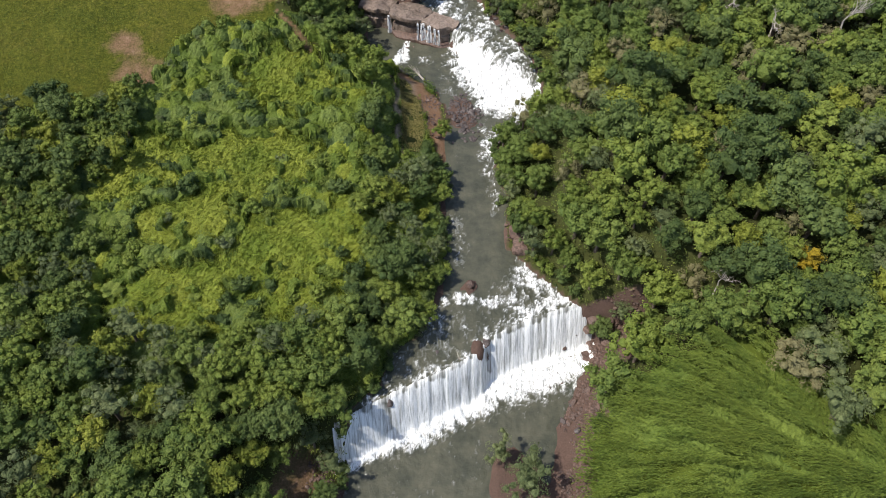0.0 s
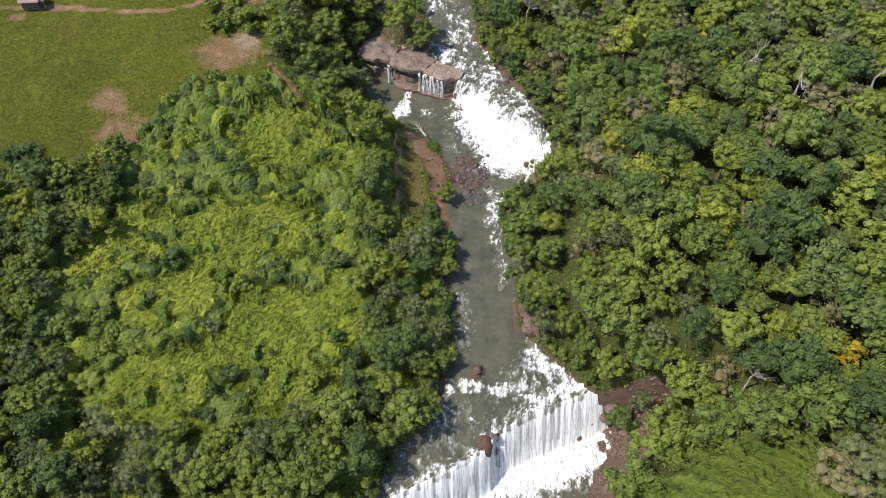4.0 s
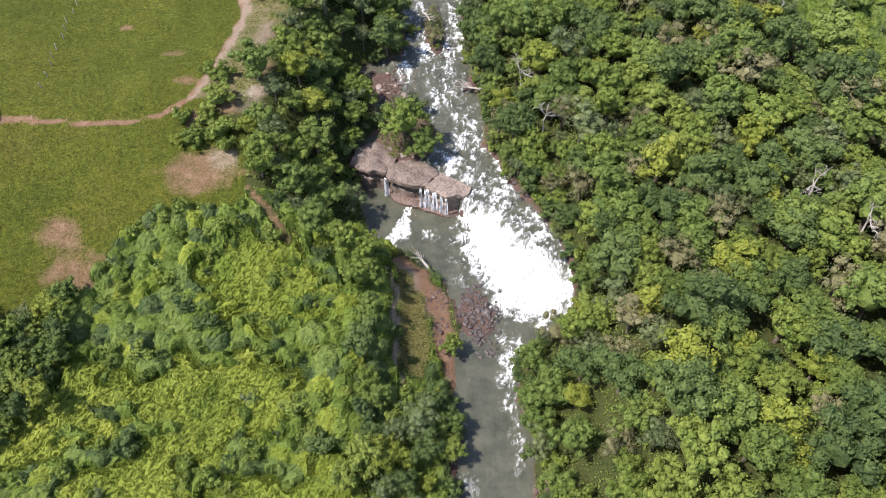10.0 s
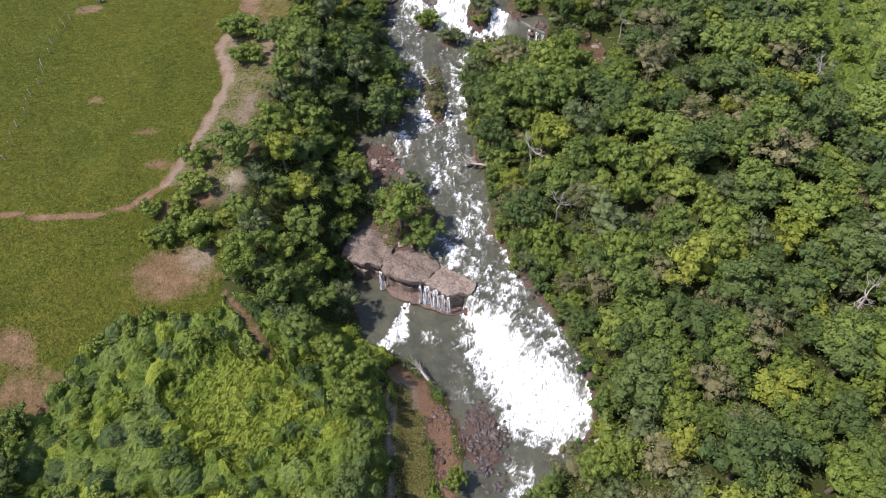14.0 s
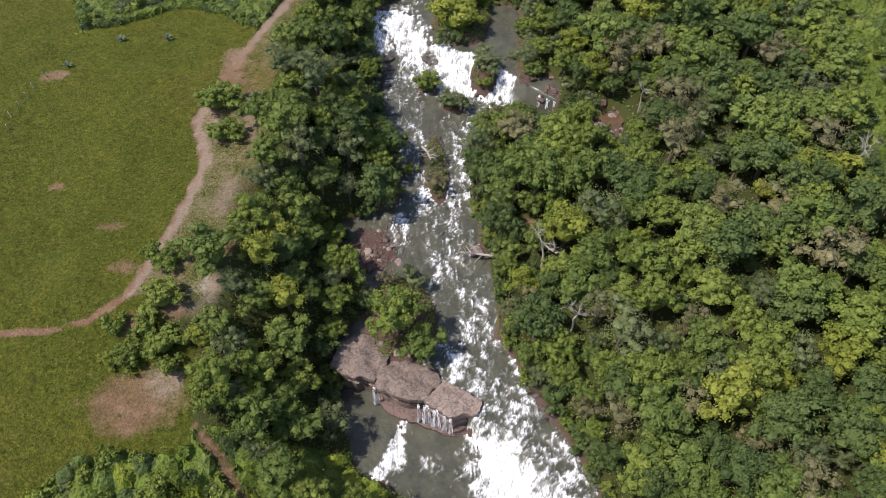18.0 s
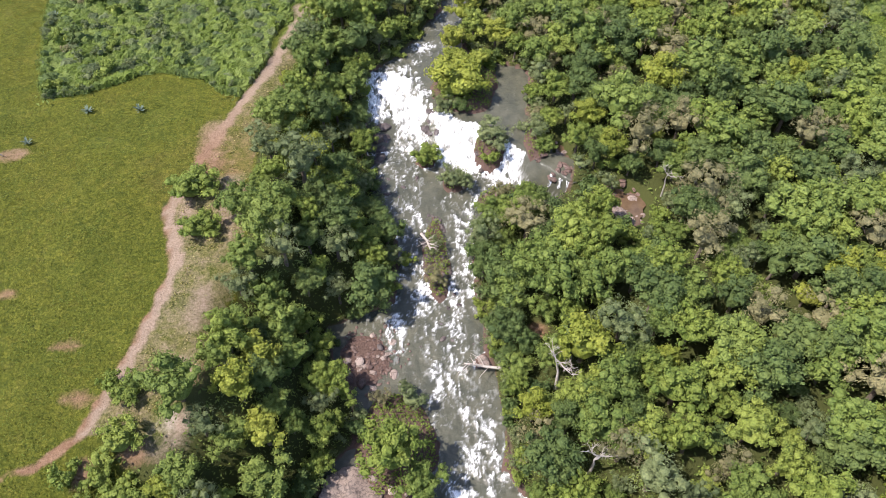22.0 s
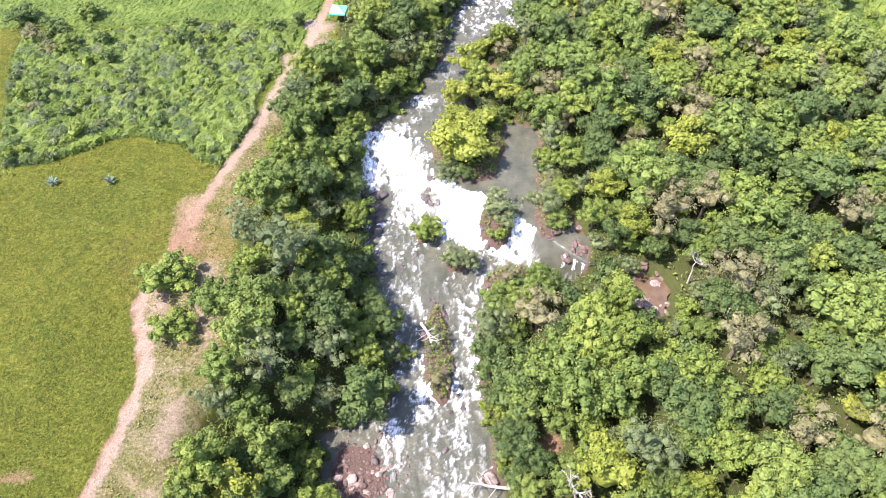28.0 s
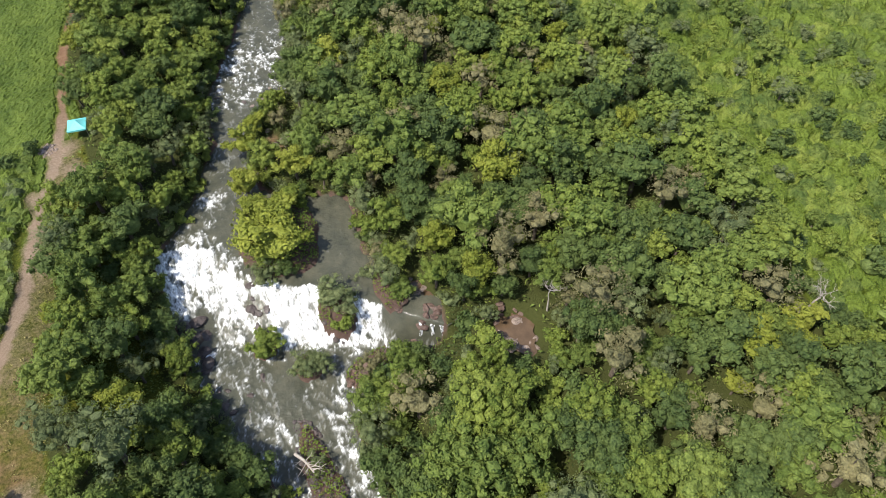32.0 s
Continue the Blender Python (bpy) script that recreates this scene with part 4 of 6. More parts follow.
MORE_TREES = [
    ("round", 7.9, 105.9, .55), ("grey", 2.6, 126.1, .42), ("brown", 48.3, 125.8, .8), ("bare", 69.3, 122.9, 1.0), ("brown", 33.5, 132.2, 1.0),
    ("brown", 44.1, 112.2, 1.0), ("brown", 52.0, 118.7, 1.2), ("gold", 61.1, 60.9, .85), ("grey", 15.6, 36.2, 1.25), ("grey", 12.6, 41.4, .75), ("greyshrub", 17.4, 40.2, 1.5),
    ("yellow", -39.5, 48.8, .85), ("brown", 53.3, 43.1, 1.2), ("grey", 56.5, 36.7, 1.2), ("yellow", -28.6, 37.6, .95), ("grey", 2.2, 92.6, 1.0),
    ("dark", -0.3, 71.5, .95), ("broadleaf", -1.5, 61, .95), ("dark", -8.1, 55.2, 1.0), ("bare", 86.8, 112.7, 1.2), ("bare", 73.2, 113.7, 1.0),
    ("round", -8.1, 122.6, .85), ("yellow", 42.0, 200.8, .95), ("yellow", 79.8, 172.1, .95), ("bare", 88.5, 226.2, .7), ("grey", 109.8, 209.0, .8)]
LAST_TREES = [("shrub", 43, 180.5, 1.5), ("darkshrub", 45.2, 178.5, 1.5), ("shrub", 41, 178.5, 1.4), ("greyshrub", 44.6, 183, 1.3), ("shrub", 41.6, 183.2, 1.2), ("shrub", 33, 188.5, 1.4), ("greyshrub", 35, 190.5, 1.2), ("darkshrub", 31.5, 190.5, 1.3),
              ("brown", -64, 256, .75), ("dark", -60, 257.5, .7), ("broadleaf", -56, 252, .7), ("brown", -59.5, 251, .6), ("dark", -67, 261, .8), ("broadleaf", -55, 263, .8), ("greyshrub", -41.5, 240, 1.3),
              ("greyshrub", -42.3, 243, 1.1), ("greyshrub", -39.8, 237, 1.1), ("greyshrub", -30.2, 247, 1.4), ("greyshrub", -28.4, 243.8, 1.2), ("darkshrub", -34.4, 252, 1.1), ("darkshrub", -33, 257, 1.0), ("greyshrub", -26.5, 256, 1.1),
              ("greyshrub", -21, 253, 1.1), ("brown", -58, 234, .42), ("darkshrub", -56.5, 237.5, 1.3), ("greyshrub", -53.5, 241, 1.1), ("greyshrub", -51, 232, 1.1), ("darkshrub", -47, 247, 1.0), ("shrub", -48.5, 226.5, 1.5),
              ("shrub", 42.5, 199, 1.6), ("shrub", 38.5, 192, 1.5), ("darkshrub", 40, 184.5, 1.5), ("shrub", 46.5, 184, 1.5), ("greyshrub", 37, 199.5, 1.4), ("shrub", 47.5, 187, 1.4), ("red", 90.7, 215.3, .75), ("greyshrub", 5.5, 160.5, 1.9), ("brown", 1.2, 160.5, .5), ("yellow", 24, 249, .7), ("greyshrub", 27, 243, 1.6), ("brown", 28, 248, .6), ("yellow", 18.5, 227, .7), ("greyshrub", 13.5, 217, 1.2),
              ("greyshrub", 30.5, 207, 1.6), ("brown", 31, 213, .6), ("broadleaf", 31.5, 204.5, .55), ("dark", 17.5, 216.5, .5), ("shrub", 5.5, 186, 1.2), ("greyshrub", 20.8, 208.4, 1.5), ("greyshrub", 23.6, 206, 1.6), ("shrub", 22.2, 204.8, 1.1), ("greyshrub", 14, 202, 1.5),
              ("greyshrub", 16.6, 200.8, 1.5), ("shrub", 10, 206.6, 1.0), ("shrub", 11.4, 208, 1.0), ("greyshrub", 30.6, 209.5, 1.6), ("shrub", 15.5, 219, 1.3)]
for kind, x, y, s in KEY_TREES + MORE_TREES + LAST_TREES:
    low = ((5 < x < 32 and 198 < y < 232) or (-38 < x < -24 and 140 < y < 196) or (x < -54 and y > 230)) and "shrub" not in kind
    plant(kind, x, y, s, s * 0.8 if low else None, 2.0 * s if low else 0.0)


def free(x, y, r, near=0.3):
    p = PLACED[:COUNT[0]]
    return bool(np.all((x - p[:, 0]) ** 2 + (y - p[:, 1]) ** 2 > (r + p[:, 2]) ** 2 * near))


# bare places and open land, looked up by the half metre
HALF_X, HALF_Y = np.meshgrid(np.arange(-130, 160, 0.5), np.arange(0, 330, 0.5))
BARE = (soil_mask(HALF_X, HALF_Y) > 0.45) | (near_line(HALF_X, HALF_Y, TRACK) < 3.4) | (near_line(HALF_X, HALF_Y, FOOTPATH) < 2.2)
OPEN = {k: inside(HALF_X, HALF_Y, p) for k, p in (("meadow", MEADOW), ("field", FIELD), ("vines", VINES), ("bamboo", BAMBOO), ("up", SCRUB_UP), ("right", SCRUB_RIGHT), ("cleared", CLEARED))}
ANY_OPEN = np.logical_or.reduce(list(OPEN.values()))
GAP = river_gap(HALF_X, HALF_Y)


def half(field, x, y):
    return field[min(max(int(y * 2), 0), 659), min(max(int((x + 130) * 2), 0), 579)]


def seen_from_flight(x, y):
    """Whether the flight passes near enough to this place to see it."""
    half_width = 47 + 0.39 * min(y, 150)
    if y < 150:
        return -half_width - 4 + 0.05 * y < x < half_width + 16
    return -105 + 0.3 * (y - 150) < x < 150 - 0.3 * max(0, y - 220) and y < 312


def no_trees(x, y):
    if half(BARE, x, y):
        return True
    if any(np.hypot((x - h[0]) / h[2], (y - h[1]) / h[3]) < 1.25 for h in HOLLOWS):
        return True
    # low growth only where the view passes over to the tent, the side stream and its small fall
    if any(np.hypot((x - a) / c, (y - b) / d) < 1 for a, b, c, d in ((-4, 252.5, 4, 9), (26, 243.5, 3.4, 8), (43.5, 186, 5.5, 10), (33.5, 193.5, 4.2, 7.5))):
        return True
    return (-4 < x < 11 and 97 < y < 128) or (-7 < x < 13 and 136 < y < 152) or (-11 < x < 0 and 126 < y < 141)


def wood_edge(y):
    """Where the riverside trees begin, beside the track."""
    return float(np.interp(y, [132, 150, 158, 179, 190, 200, 214, 237, 251, 264, 282, 300], [-24, -25, -24, -21, -20, -20, -17, -11.5, -6, -3, 0, 6]))


def scatter_forest():
    step = 4.3
    for j, y0 in enumerate(np.arange(10, 316, step)):
        for x0 in np.arange(-110 + (j % 2) * step / 2, 140, step):
            x, y = x0 + RNG.uniform(-1.5, 1.5), y0 + RNG.uniform(-1.5, 1.5)
            if not seen_from_flight(x, y):
                continue
            gap = float(half(GAP, x, y))
            if gap < 0.5 or no_trees(x, y):
                continue
            if half(ANY_OPEN, x, y):
                continue
            if x > 15 and y < 61 and gap < 6:
                continue
            left = x < 0.5 * float(table(y, LEFT_BANK) + table(y, RIGHT_BANK))
            if left and y > 132 and x < wood_edge(y):
                continue
            u = RNG.random()
            if left and 62 < y < 132:
                if gap > 15 and x > -52:
                    continue
                kind = "dark" if u < 0.3 else "broadleaf" if u < 0.6 else "round" if u < 0.8 else "grey" if u < 0.93 else "yellow"
                s = RNG.uniform(0.55, 0.9)
            elif left:
                kind = "dark" if u < 0.13 else "broadleaf" if u < 0.47 else "round" if u < 0.8 else "grey" if u < 0.94 else "yellow"
                s = RNG.uniform(0.72, 1.08)
            else:
                kind = "broadleaf" if u < 0.24 else "round" if u < 0.5 else "dark" if u < 0.71 else "yellow" if u < 0.78 else "grey" if u < 0.88 else "brown" if u < 0.99 else "bare"
                s = RNG.choice((0.75, 0.85, 1.0, 1.15, 1.35)) * RNG.uniform(0.93, 1.07)
            if gap < 5 or kind == "bare":
                s *= 0.8
            if free(x, y, s * 2.9):
                plant(kind, x, y, s, s ** 0.7 * RNG.uniform(0.92, 1.22) if not left else None)


scatter_forest()


def fill_forest():
    """Small trees and bushes in what gaps the forest still has."""
    for x, y, u in RNG.uniform((-100, 12, 0), (140, 308, 1), (10500, 3)):
        if not seen_from_flight(x, y) or half(GAP, x, y) < 0.8 or no_trees(x, y) or half(ANY_OPEN, x, y):
            continue
        left = x < 0.5 * float(table(y, LEFT_BANK) + table(y, RIGHT_BANK))
        if left and y > 132 and x < wood_edge(y):
            continue
        if (x > 15 and y < 61 and half(GAP, x, y) < 6) or (left and 62 < y < 132 and half(GAP, x, y) > 15 and x > -52):
            continue
        if free(x, y, 1.8, 0.36):
            kind = "dark" if u < 0.22 else "yellow" if u < 0.31 else "round" if u < 0.48 else "shrub" if u < 0.54 else "darkshrub" if u < 0.7 else "grey" if u < 0.84 else "broadleaf"
            plant(kind, x, y, RNG.uniform(0.5, 0.7) * (2.4 if "shrub" in kind else 1))


fill_forest()


def scatter_shrubs():
    """Shrubs of the left slope, of the scrub behind the meadow and of the river's edge."""
    for x, y, u, v in RNG.uniform((-70, 56, 0, 0), (10, 134, 1, 1), (1000, 4)):
        X, Y = np.array([x]), np.array([y])
        gap = float(half(GAP, x, y))
        if gap < 3 or half(OPEN["meadow"], x, y) or no_trees(x, y) or (bool(vine_spot(X, Y)[0]) and u > 0.07):
            continue
        patch = float(fbm(X * 0.12, Y * 0.12, 91)[0])
        if u > 0.2 + patch * 0.8:
            continue
        kind = "shrub" if v < 0.62 else "darkshrub" if v < 0.86 else "greyshrub"
        s = RNG.uniform(0.45, 1.5)
        if free(x, y, s * 1.2, 0.4):
            plant(kind, x, y, s)
    for x, y, u in RNG.uniform((-70, 212, 0), (-8, 262, 1), (520, 3)):
        X, Y = np.array([x]), np.array([y])
        if half(OPEN["up"], x, y) and not no_trees(x, y) and free(x, y, 1.2, 0.5):
            edge = near_line(X, Y, [(-23, 218), (-32, 224), (-42, 226), (-50, 220), (-59, 218)])[0] < 4
            if (edge and u > 0.25) or u < 0.16:
                plant("greyshrub" if u < 0.07 or (edge and u > 0.5) else "darkshrub" if u < 0.1 else "shrub", x, y, RNG.uniform(0.5, 1.1))
    for x, y, u in RNG.uniform((80, 120, 0), (130, 300, 1), (520, 3)):
        X, Y = np.array([x]), np.array([y])
        if half(OPEN["right"], x, y) and seen_from_flight(x, y) and free(x, y, 1.6, 0.6):
            k = "shrub" if u < 0.35 else "greyshrub" if u < 0.5 else "darkshrub" if u < 0.7 else "broadleaf" if u < 0.78 else "grey" if u < 0.83 else ""
            if k:
                plant(k, x, y, RNG.uniform(0.8, 1.7) if "shrub" in k else RNG.uniform(0.5, 0.85))
    for y in np.arange(20, 300, 1.35):
        for side in (-1, 1):
            yy = y + RNG.uniform(-0.8, 0.8)
            edge = float(table(yy, LEFT_BANK if side < 0 else RIGHT_BANK))
            x = edge + side * RNG.uniform(-0.4, 2.4)
            if no_trees(x, yy) or (side > 0 and yy < 66) or RNG.random() < 0.12 or (side > 0 and 73 < yy < 84):
                continue
            if free(x, yy, 0.8, 0.1):
                plant(("shrub", "darkshrub", "greyshrub")[RNG.integers(3)], x, yy, RNG.uniform(0.7, 1.2))


scatter_shrubs()
for kinds in KINDS.values():
    for src in kinds:
        for o in (*src.children_recursive, src):
            bpy.data.objects.remove(o)


# ---- ground cover: vines, scrub, grass, bamboo ----
def plot(box, test, step=0.45):
    """Posts over a piece of land, which of them lie in it, and its rim."""
    X, Y = np.meshgrid(np.arange(box[0], box[2], step), np.arange(box[1], box[3], step))
    keep = test(X, Y)
    core = keep.copy()
    for axis in (0, 1):
        for way in (-1, 1):
            core &= np.roll(keep, way, axis)
    return X, Y, keep, ~core


def sheet(X, Y, keep, Z):
    """The mounded body of a thicket, as one skin over its posts."""
    ny, nx = X.shape
    ok = keep[:-1, :-1] & keep[1:, :-1] & keep[:-1, 1:] & keep[1:, 1:]
    i = (np.arange(ny - 1)[:, None] * nx + np.arange(nx - 1)[None, :])[ok]
    quads = np.stack([i, i + 1, i + nx + 1, i + nx], 1)
    used, quads = np.unique(quads, return_inverse=True)
    shake = np.stack([lattice(np.round(X * 20), np.round(Y * 20), k) - 0.5 for k in (311, 313, 317)], -1)
    return (np.stack([X, Y, Z], -1) + shake * (0.3, 0.3, 0.3)).reshape(-1, 3)[used], quads.reshape(-1, 4)


def cover(name, label, category, leaf, count, box, test, size, lift, up=0.9, slim=0.5, seed=0, along=None, body=False):
    """Sprays of foliage over a piece of land, heaped in mounds of uneven height."""
    rng = np.random.default_rng(500 + seed)
    x, y = rng.uniform(box[0], box[2], count), rng.uniform(box[1], box[3], count)
    ok = test(x, y)
    x, y = x[ok], y[ok]
    h = lift[0] + lift[1] * (0.6 * fbm(x * 0.22, y * 0.22, 101 + seed) + 0.4 * fbm(x * 0.8, y * 0.8, 103 + seed)) ** 1.5 * rng.uniform(0.55, 1.1, len(x))
    pos = np.stack([x, y, ground_z(x, y) + h], 1)
    e = 0.3
    hh = lambda a, b: lift[1] * (0.6 * fbm(a * 0.22, b * 0.22, 101 + seed) + 0.4 * fbm(a * 0.8, b * 0.8, 103 + seed)) ** 1.5
    nrm = np.stack([-(hh(x + e, y) - hh(x - e, y)) / (2 * e), -(hh(x, y + e) - hh(x, y - e)) / (2 * e), np.full(len(x), up)], 1)
    nrm = nrm + rng.normal(size=(len(x), 3)) * 0.3
    pile = Pile()
    pile.add(*sprays(pos, nrm, size, rng, slim, 0.25, along(x, y) if along else None))
    if body:
        X, Y, keep, rim = plot(box, test)
        pile.add(*sheet(X, Y, keep, ground_z(X, Y) + np.where(rim, -0.3, lift[0] + 0.85 * hh(X, Y))))
    me = pile.mesh(name, leaf)
    return tagged(new(name, me), label, category, kind="stuff")


def ragged(x, y, poly, by=7.0):
    """Inside a polygon whose edge wanders."""
    return inside(x + (fbm(x * 0.11, y * 0.11, 131) - 0.5) * 2 * by, y + (fbm(x * 0.11, y * 0.11, 137) - 0.5) * 2 * by, poly)


def bent(seed):
    """Blades all leaning one way, by patches."""
    def field(x, y):
        a = 0.6 + 2.6 * fbm(x * 0.05, y * 0.05, 171 + seed)
        return np.stack([np.cos(a), np.sin(a), np.full(len(x), -0.15)], 1)
    return field


def land(x, y):
    dry = np.min([np.hypot((x - h[0]) / h[2], (y - h[1]) / h[3]) for h in HOLLOWS], axis=0) > 1.05
    return (river_gap(x, y) > 0.2) & (soil_mask(x, y) < 0.55) & dry


def hashed(i, j, k):
    v = np.sin(i * 127.1 + j * 311.7 + k * 74.7) * 43758.5453
    return v - np.floor(v)


def domes(x, y, cell, seed):
    """Rounded bushes, one to each uneven cell: height over the ground from 0 to 1, and the tone of the bush."""
    h, tone = np.zeros(x.shape), np.zeros(x.shape)
    i0, j0 = np.floor(x / cell), np.floor(y / cell)
    for di in (-1, 0, 1):
        for dj in (-1, 0, 1):
            i, j = i0 + di, j0 + dj
            cx, cy = (i + hashed(i, j, seed)) * cell, (j + hashed(i, j, seed + 1)) * cell
            r = cell * (0.42 + 0.5 * hashed(i, j, seed + 2))
            k = (0.4 + 0.6 * hashed(i, j, seed + 3)) * np.sqrt(np.clip(1 - ((x - cx) ** 2 + (y - cy) ** 2) / r ** 2, 0, 1))
            tone = np.where(k > h, hashed(i, j, seed + 4), tone)
            h = np.maximum(h, k)
    return h, tone


def near(tone, lo, hi):
    """Posts of the bushes whose tone lies between two shares, with one ring round them."""
    k = (tone >= lo) & (tone < hi)
    out = k.copy()
    for axis in (0, 1):
        out |= np.roll(k, 1, axis)
    return out | np.roll(np.roll(k, 1, 0), 1, 1)


def bushes(kinds, count, box, test, size, cell, high, seed, floor=0.02, body=False):
    """Rough growth of low bushes; kinds: name, label, foliage, and the share of the bushes up to which it reaches."""
    rng = np.random.default_rng(800 + seed)
    x, y = rng.uniform(box[0], box[2], count), rng.uniform(box[1], box[3], count)
    ok = test(x, y)
    x, y = x[ok], y[ok]
    h, tone = domes(x, y, cell, seed)
    e = 0.2
    gx = (domes(x + e, y, cell, seed)[0] - domes(x - e, y, cell, seed)[0]) * high / (2 * e)
    gy = (domes(x, y + e, cell, seed)[0] - domes(x, y - e, cell, seed)[0]) * high / (2 * e)
    nrm = np.stack([-np.clip(gx, -2, 2), -np.clip(gy, -2, 2), np.ones(len(x))], 1) + rng.normal(size=(len(x), 3)) * 0.45
    pos = np.stack([x, y, ground_z(x, y) + 0.1 + h * high * rng.uniform(0.8, 1.05, len(x))], 1)
    low = 0.0
    if body:
        X, Y, keep, rim = plot(box, test)
        H, T = domes(X, Y, cell, seed)
        Z = ground_z(X, Y) + np.where(rim, -0.3, 0.1 + H * high * 0.9 + (fbm(X * 1.3, Y * 1.3, 87) - 0.5) * 0.5)
    for name, label, leaf, top in kinds:
        k = (tone >= low) & (tone < top) & (h > floor)
        lo, low = low, top
        if k.any():
            pile = Pile()
            pile.add(*sprays(pos[k], nrm[k], size, rng, 0.45))
            if body:
                pile.add(*sheet(X, Y, keep & near(T, lo, top), Z))
            tagged(new(name, pile.mesh(name, leaf)), label, name.split("_")[-1], kind="stuff")


def in_forest(x, y):
    return ~(inside(x, y, MEADOW) | inside(x, y, FIELD) | inside(x, y, VINES) | inside(x, y, BAMBOO) | inside(x, y, SCRUB_UP) | inside(x, y, SCRUB_RIGHT) | inside(x, y, CLEARED)) \
        & land(x, y) & ~inside(x, y, GRASS_STRIP) & ~((x > 15) & (y < 64) & (river_gap(x, y) < 6))


def on_slope(x, y):
    return ~inside(x, y, MEADOW) & land(x, y) & ~inside(x, y, GRASS_STRIP) & (x > -62 - 0.1 * y)


cover("vine_thicket", "bright yellow-green vines and tall grass heaped over the slope", "vines", LEAF_VINE, 170000, (-64, 56, -4, 127),
      lambda x, y: vine_spot(x, y) & land(x, y), 0.42, (0.1, 1.7), 1.3, 0.2, seed=1, along=bent(1), body=True)
cover("slope_scrub", "tangled green scrub between the bushes of the slope", "scrub", LEAF_SCRUB, 60000, (-75, 50, 8, 134),
      lambda x, y: (~vine_spot(x, y) | (fbm(x * 0.4, y * 0.4, 181) > 0.58)) & on_slope(x, y), 0.34, (0.1, 1.0), 1.1, 0.3, seed=2, body=True)
bushes([("slope_bushes", "low rounded green bushes overgrown with vines on the slope", LEAF_SCRUB, 0.42), ("vine_bushes", "low bushes smothered in light green vines", LEAF_VINE, 0.55),
        ("leafy_bushes", "low leafy bushes of the rough slope", LEAF_MID, 0.82), ("dark_bushes", "low dark green bushes of the rough slope", LEAF_DARK, 1.0)],
       130000, (-72, 52, 8, 133), lambda x, y: (~vine_spot(x, y) | (fbm(x * 0.3, y * 0.3, 183) > 0.62)) & on_slope(x, y), 0.3, 2.7, 2.7, 1, body=True)
cover("upper_scrub", "lush green scrub behind the meadow", "scrub", LEAF_MID, 50000, (-72, 212, -8, 264),
      lambda x, y: ragged(x, y, SCRUB_UP, 2.5) & land(x, y), 0.28, (0.1, 0.8), 1.1, 0.3, seed=3, body=True)
bushes([("meadow_edge_bushes", "low green bushes of the scrub behind the meadow", LEAF_SCRUB, 0.3), ("scrub_bushes", "mid-green bushes of the scrub behind the meadow", LEAF_MID, 0.72), ("grey_bushes", "grey-green bushes of the scrub behind the meadow", LEAF_GREY, 0.84),
        ("dark_scrub_bushes", "dark green bushes of the scrub behind the meadow", LEAF_DARK, 1.0)],
       100000, (-72, 212, -8, 264), lambda x, y: ragged(x, y, SCRUB_UP, 2.5) & land(x, y), 0.25, 2.0, 1.3, 2, body=True)
bushes([("hillside_vines", "bright green vines over the far hillside", LEAF_BRIGHT, 0.12), ("hillside_scrub", "green shrubby growth on the far hillside", LEAF_SCRUB, 0.6), ("hillside_bushes", "darker leafy bushes on the far hillside", LEAF_MID, 1.0)],
       150000, (78, 120, 150, 312), lambda x, y: ragged(x, y, SCRUB_RIGHT) | inside(x, y, SCRUB_RIGHT), 0.46, 2.8, 2.4, 3, -1, True)
cover("crop_field", "lush bright green grass beside the dirt track", "grass", LEAF_SCRUB, 60000, (-90, 224, 20, 318),
      lambda x, y: inside(x, y, FIELD) & land(x, y), 0.34, (0.05, 0.6), 1.2, 0.3, seed=5, body=True)
cover("forest_undergrowth", "leafy undergrowth beneath the forest trees", "undergrowth", LEAF_MID, 50000, (-100, 10, 130, 314),
      lambda x, y: in_forest(x, y) & (river_gap(x, y) > 10), 0.7, (0.1, 2.0), seed=6)
bushes([("bank_bushes", "leafy green bushes beneath the riverside trees", LEAF_BRIGHT, 0.4), ("bank_undergrowth", "green undergrowth beneath the riverside trees", LEAF_MID, 0.75), ("dark_undergrowth", "dark undergrowth beneath the riverside trees", LEAF_DARK, 1.0)],
       150000, (-40, 12, 62, 300), lambda x, y: in_forest(x, y) & (river_gap(x, y) < 17), 0.42, 2.2, 1.7, 4, -1)
bushes([("meadow_weeds", "small dark green weeds scattered over the meadow", LEAF_SCRUB, 0.34), ("dark_meadow_weeds", "low dark weeds in patches over the meadow", LEAF_MID, 0.55)], 110000, (-100, 112, -22, 262),
       lambda x, y: inside(x, y, MEADOW) & (soil_mask(x, y) < 0.2) & (fbm(x * 0.12, y * 0.12, 189) > 0.45), 0.17, 1.6, 0.35, 5, 0.15)
cover("meadow_grass", "short yellow-green meadow grass with bare patches", "grass", LEAF_GRASS, 120000, (-105, 108, -22, 262),
      lambda x, y: inside(x, y, MEADOW) & (soil_mask(x, y) < 0.3 + 0.4 * vnoise(x * 3, y * 3, 5)) & (fbm(x * 0.3, y * 0.3, 15) > 0.3), 0.24, (0.04, 0.1), 1.5, 0.26, seed=7)
cover("track_side_grass", "dry straw-coloured grass beside the dirt track", "grass", LEAF_DRY, 12000, (-37, 150, -3, 252),
      lambda x, y: inside(x, y, CLEARED) & (near_line(x, y, TRACK) > 1.6) & (fbm(x * 0.3, y * 0.3, 211) > 0.47), 0.42, (0.02, 0.4), 0.8, 0.3, seed=10)
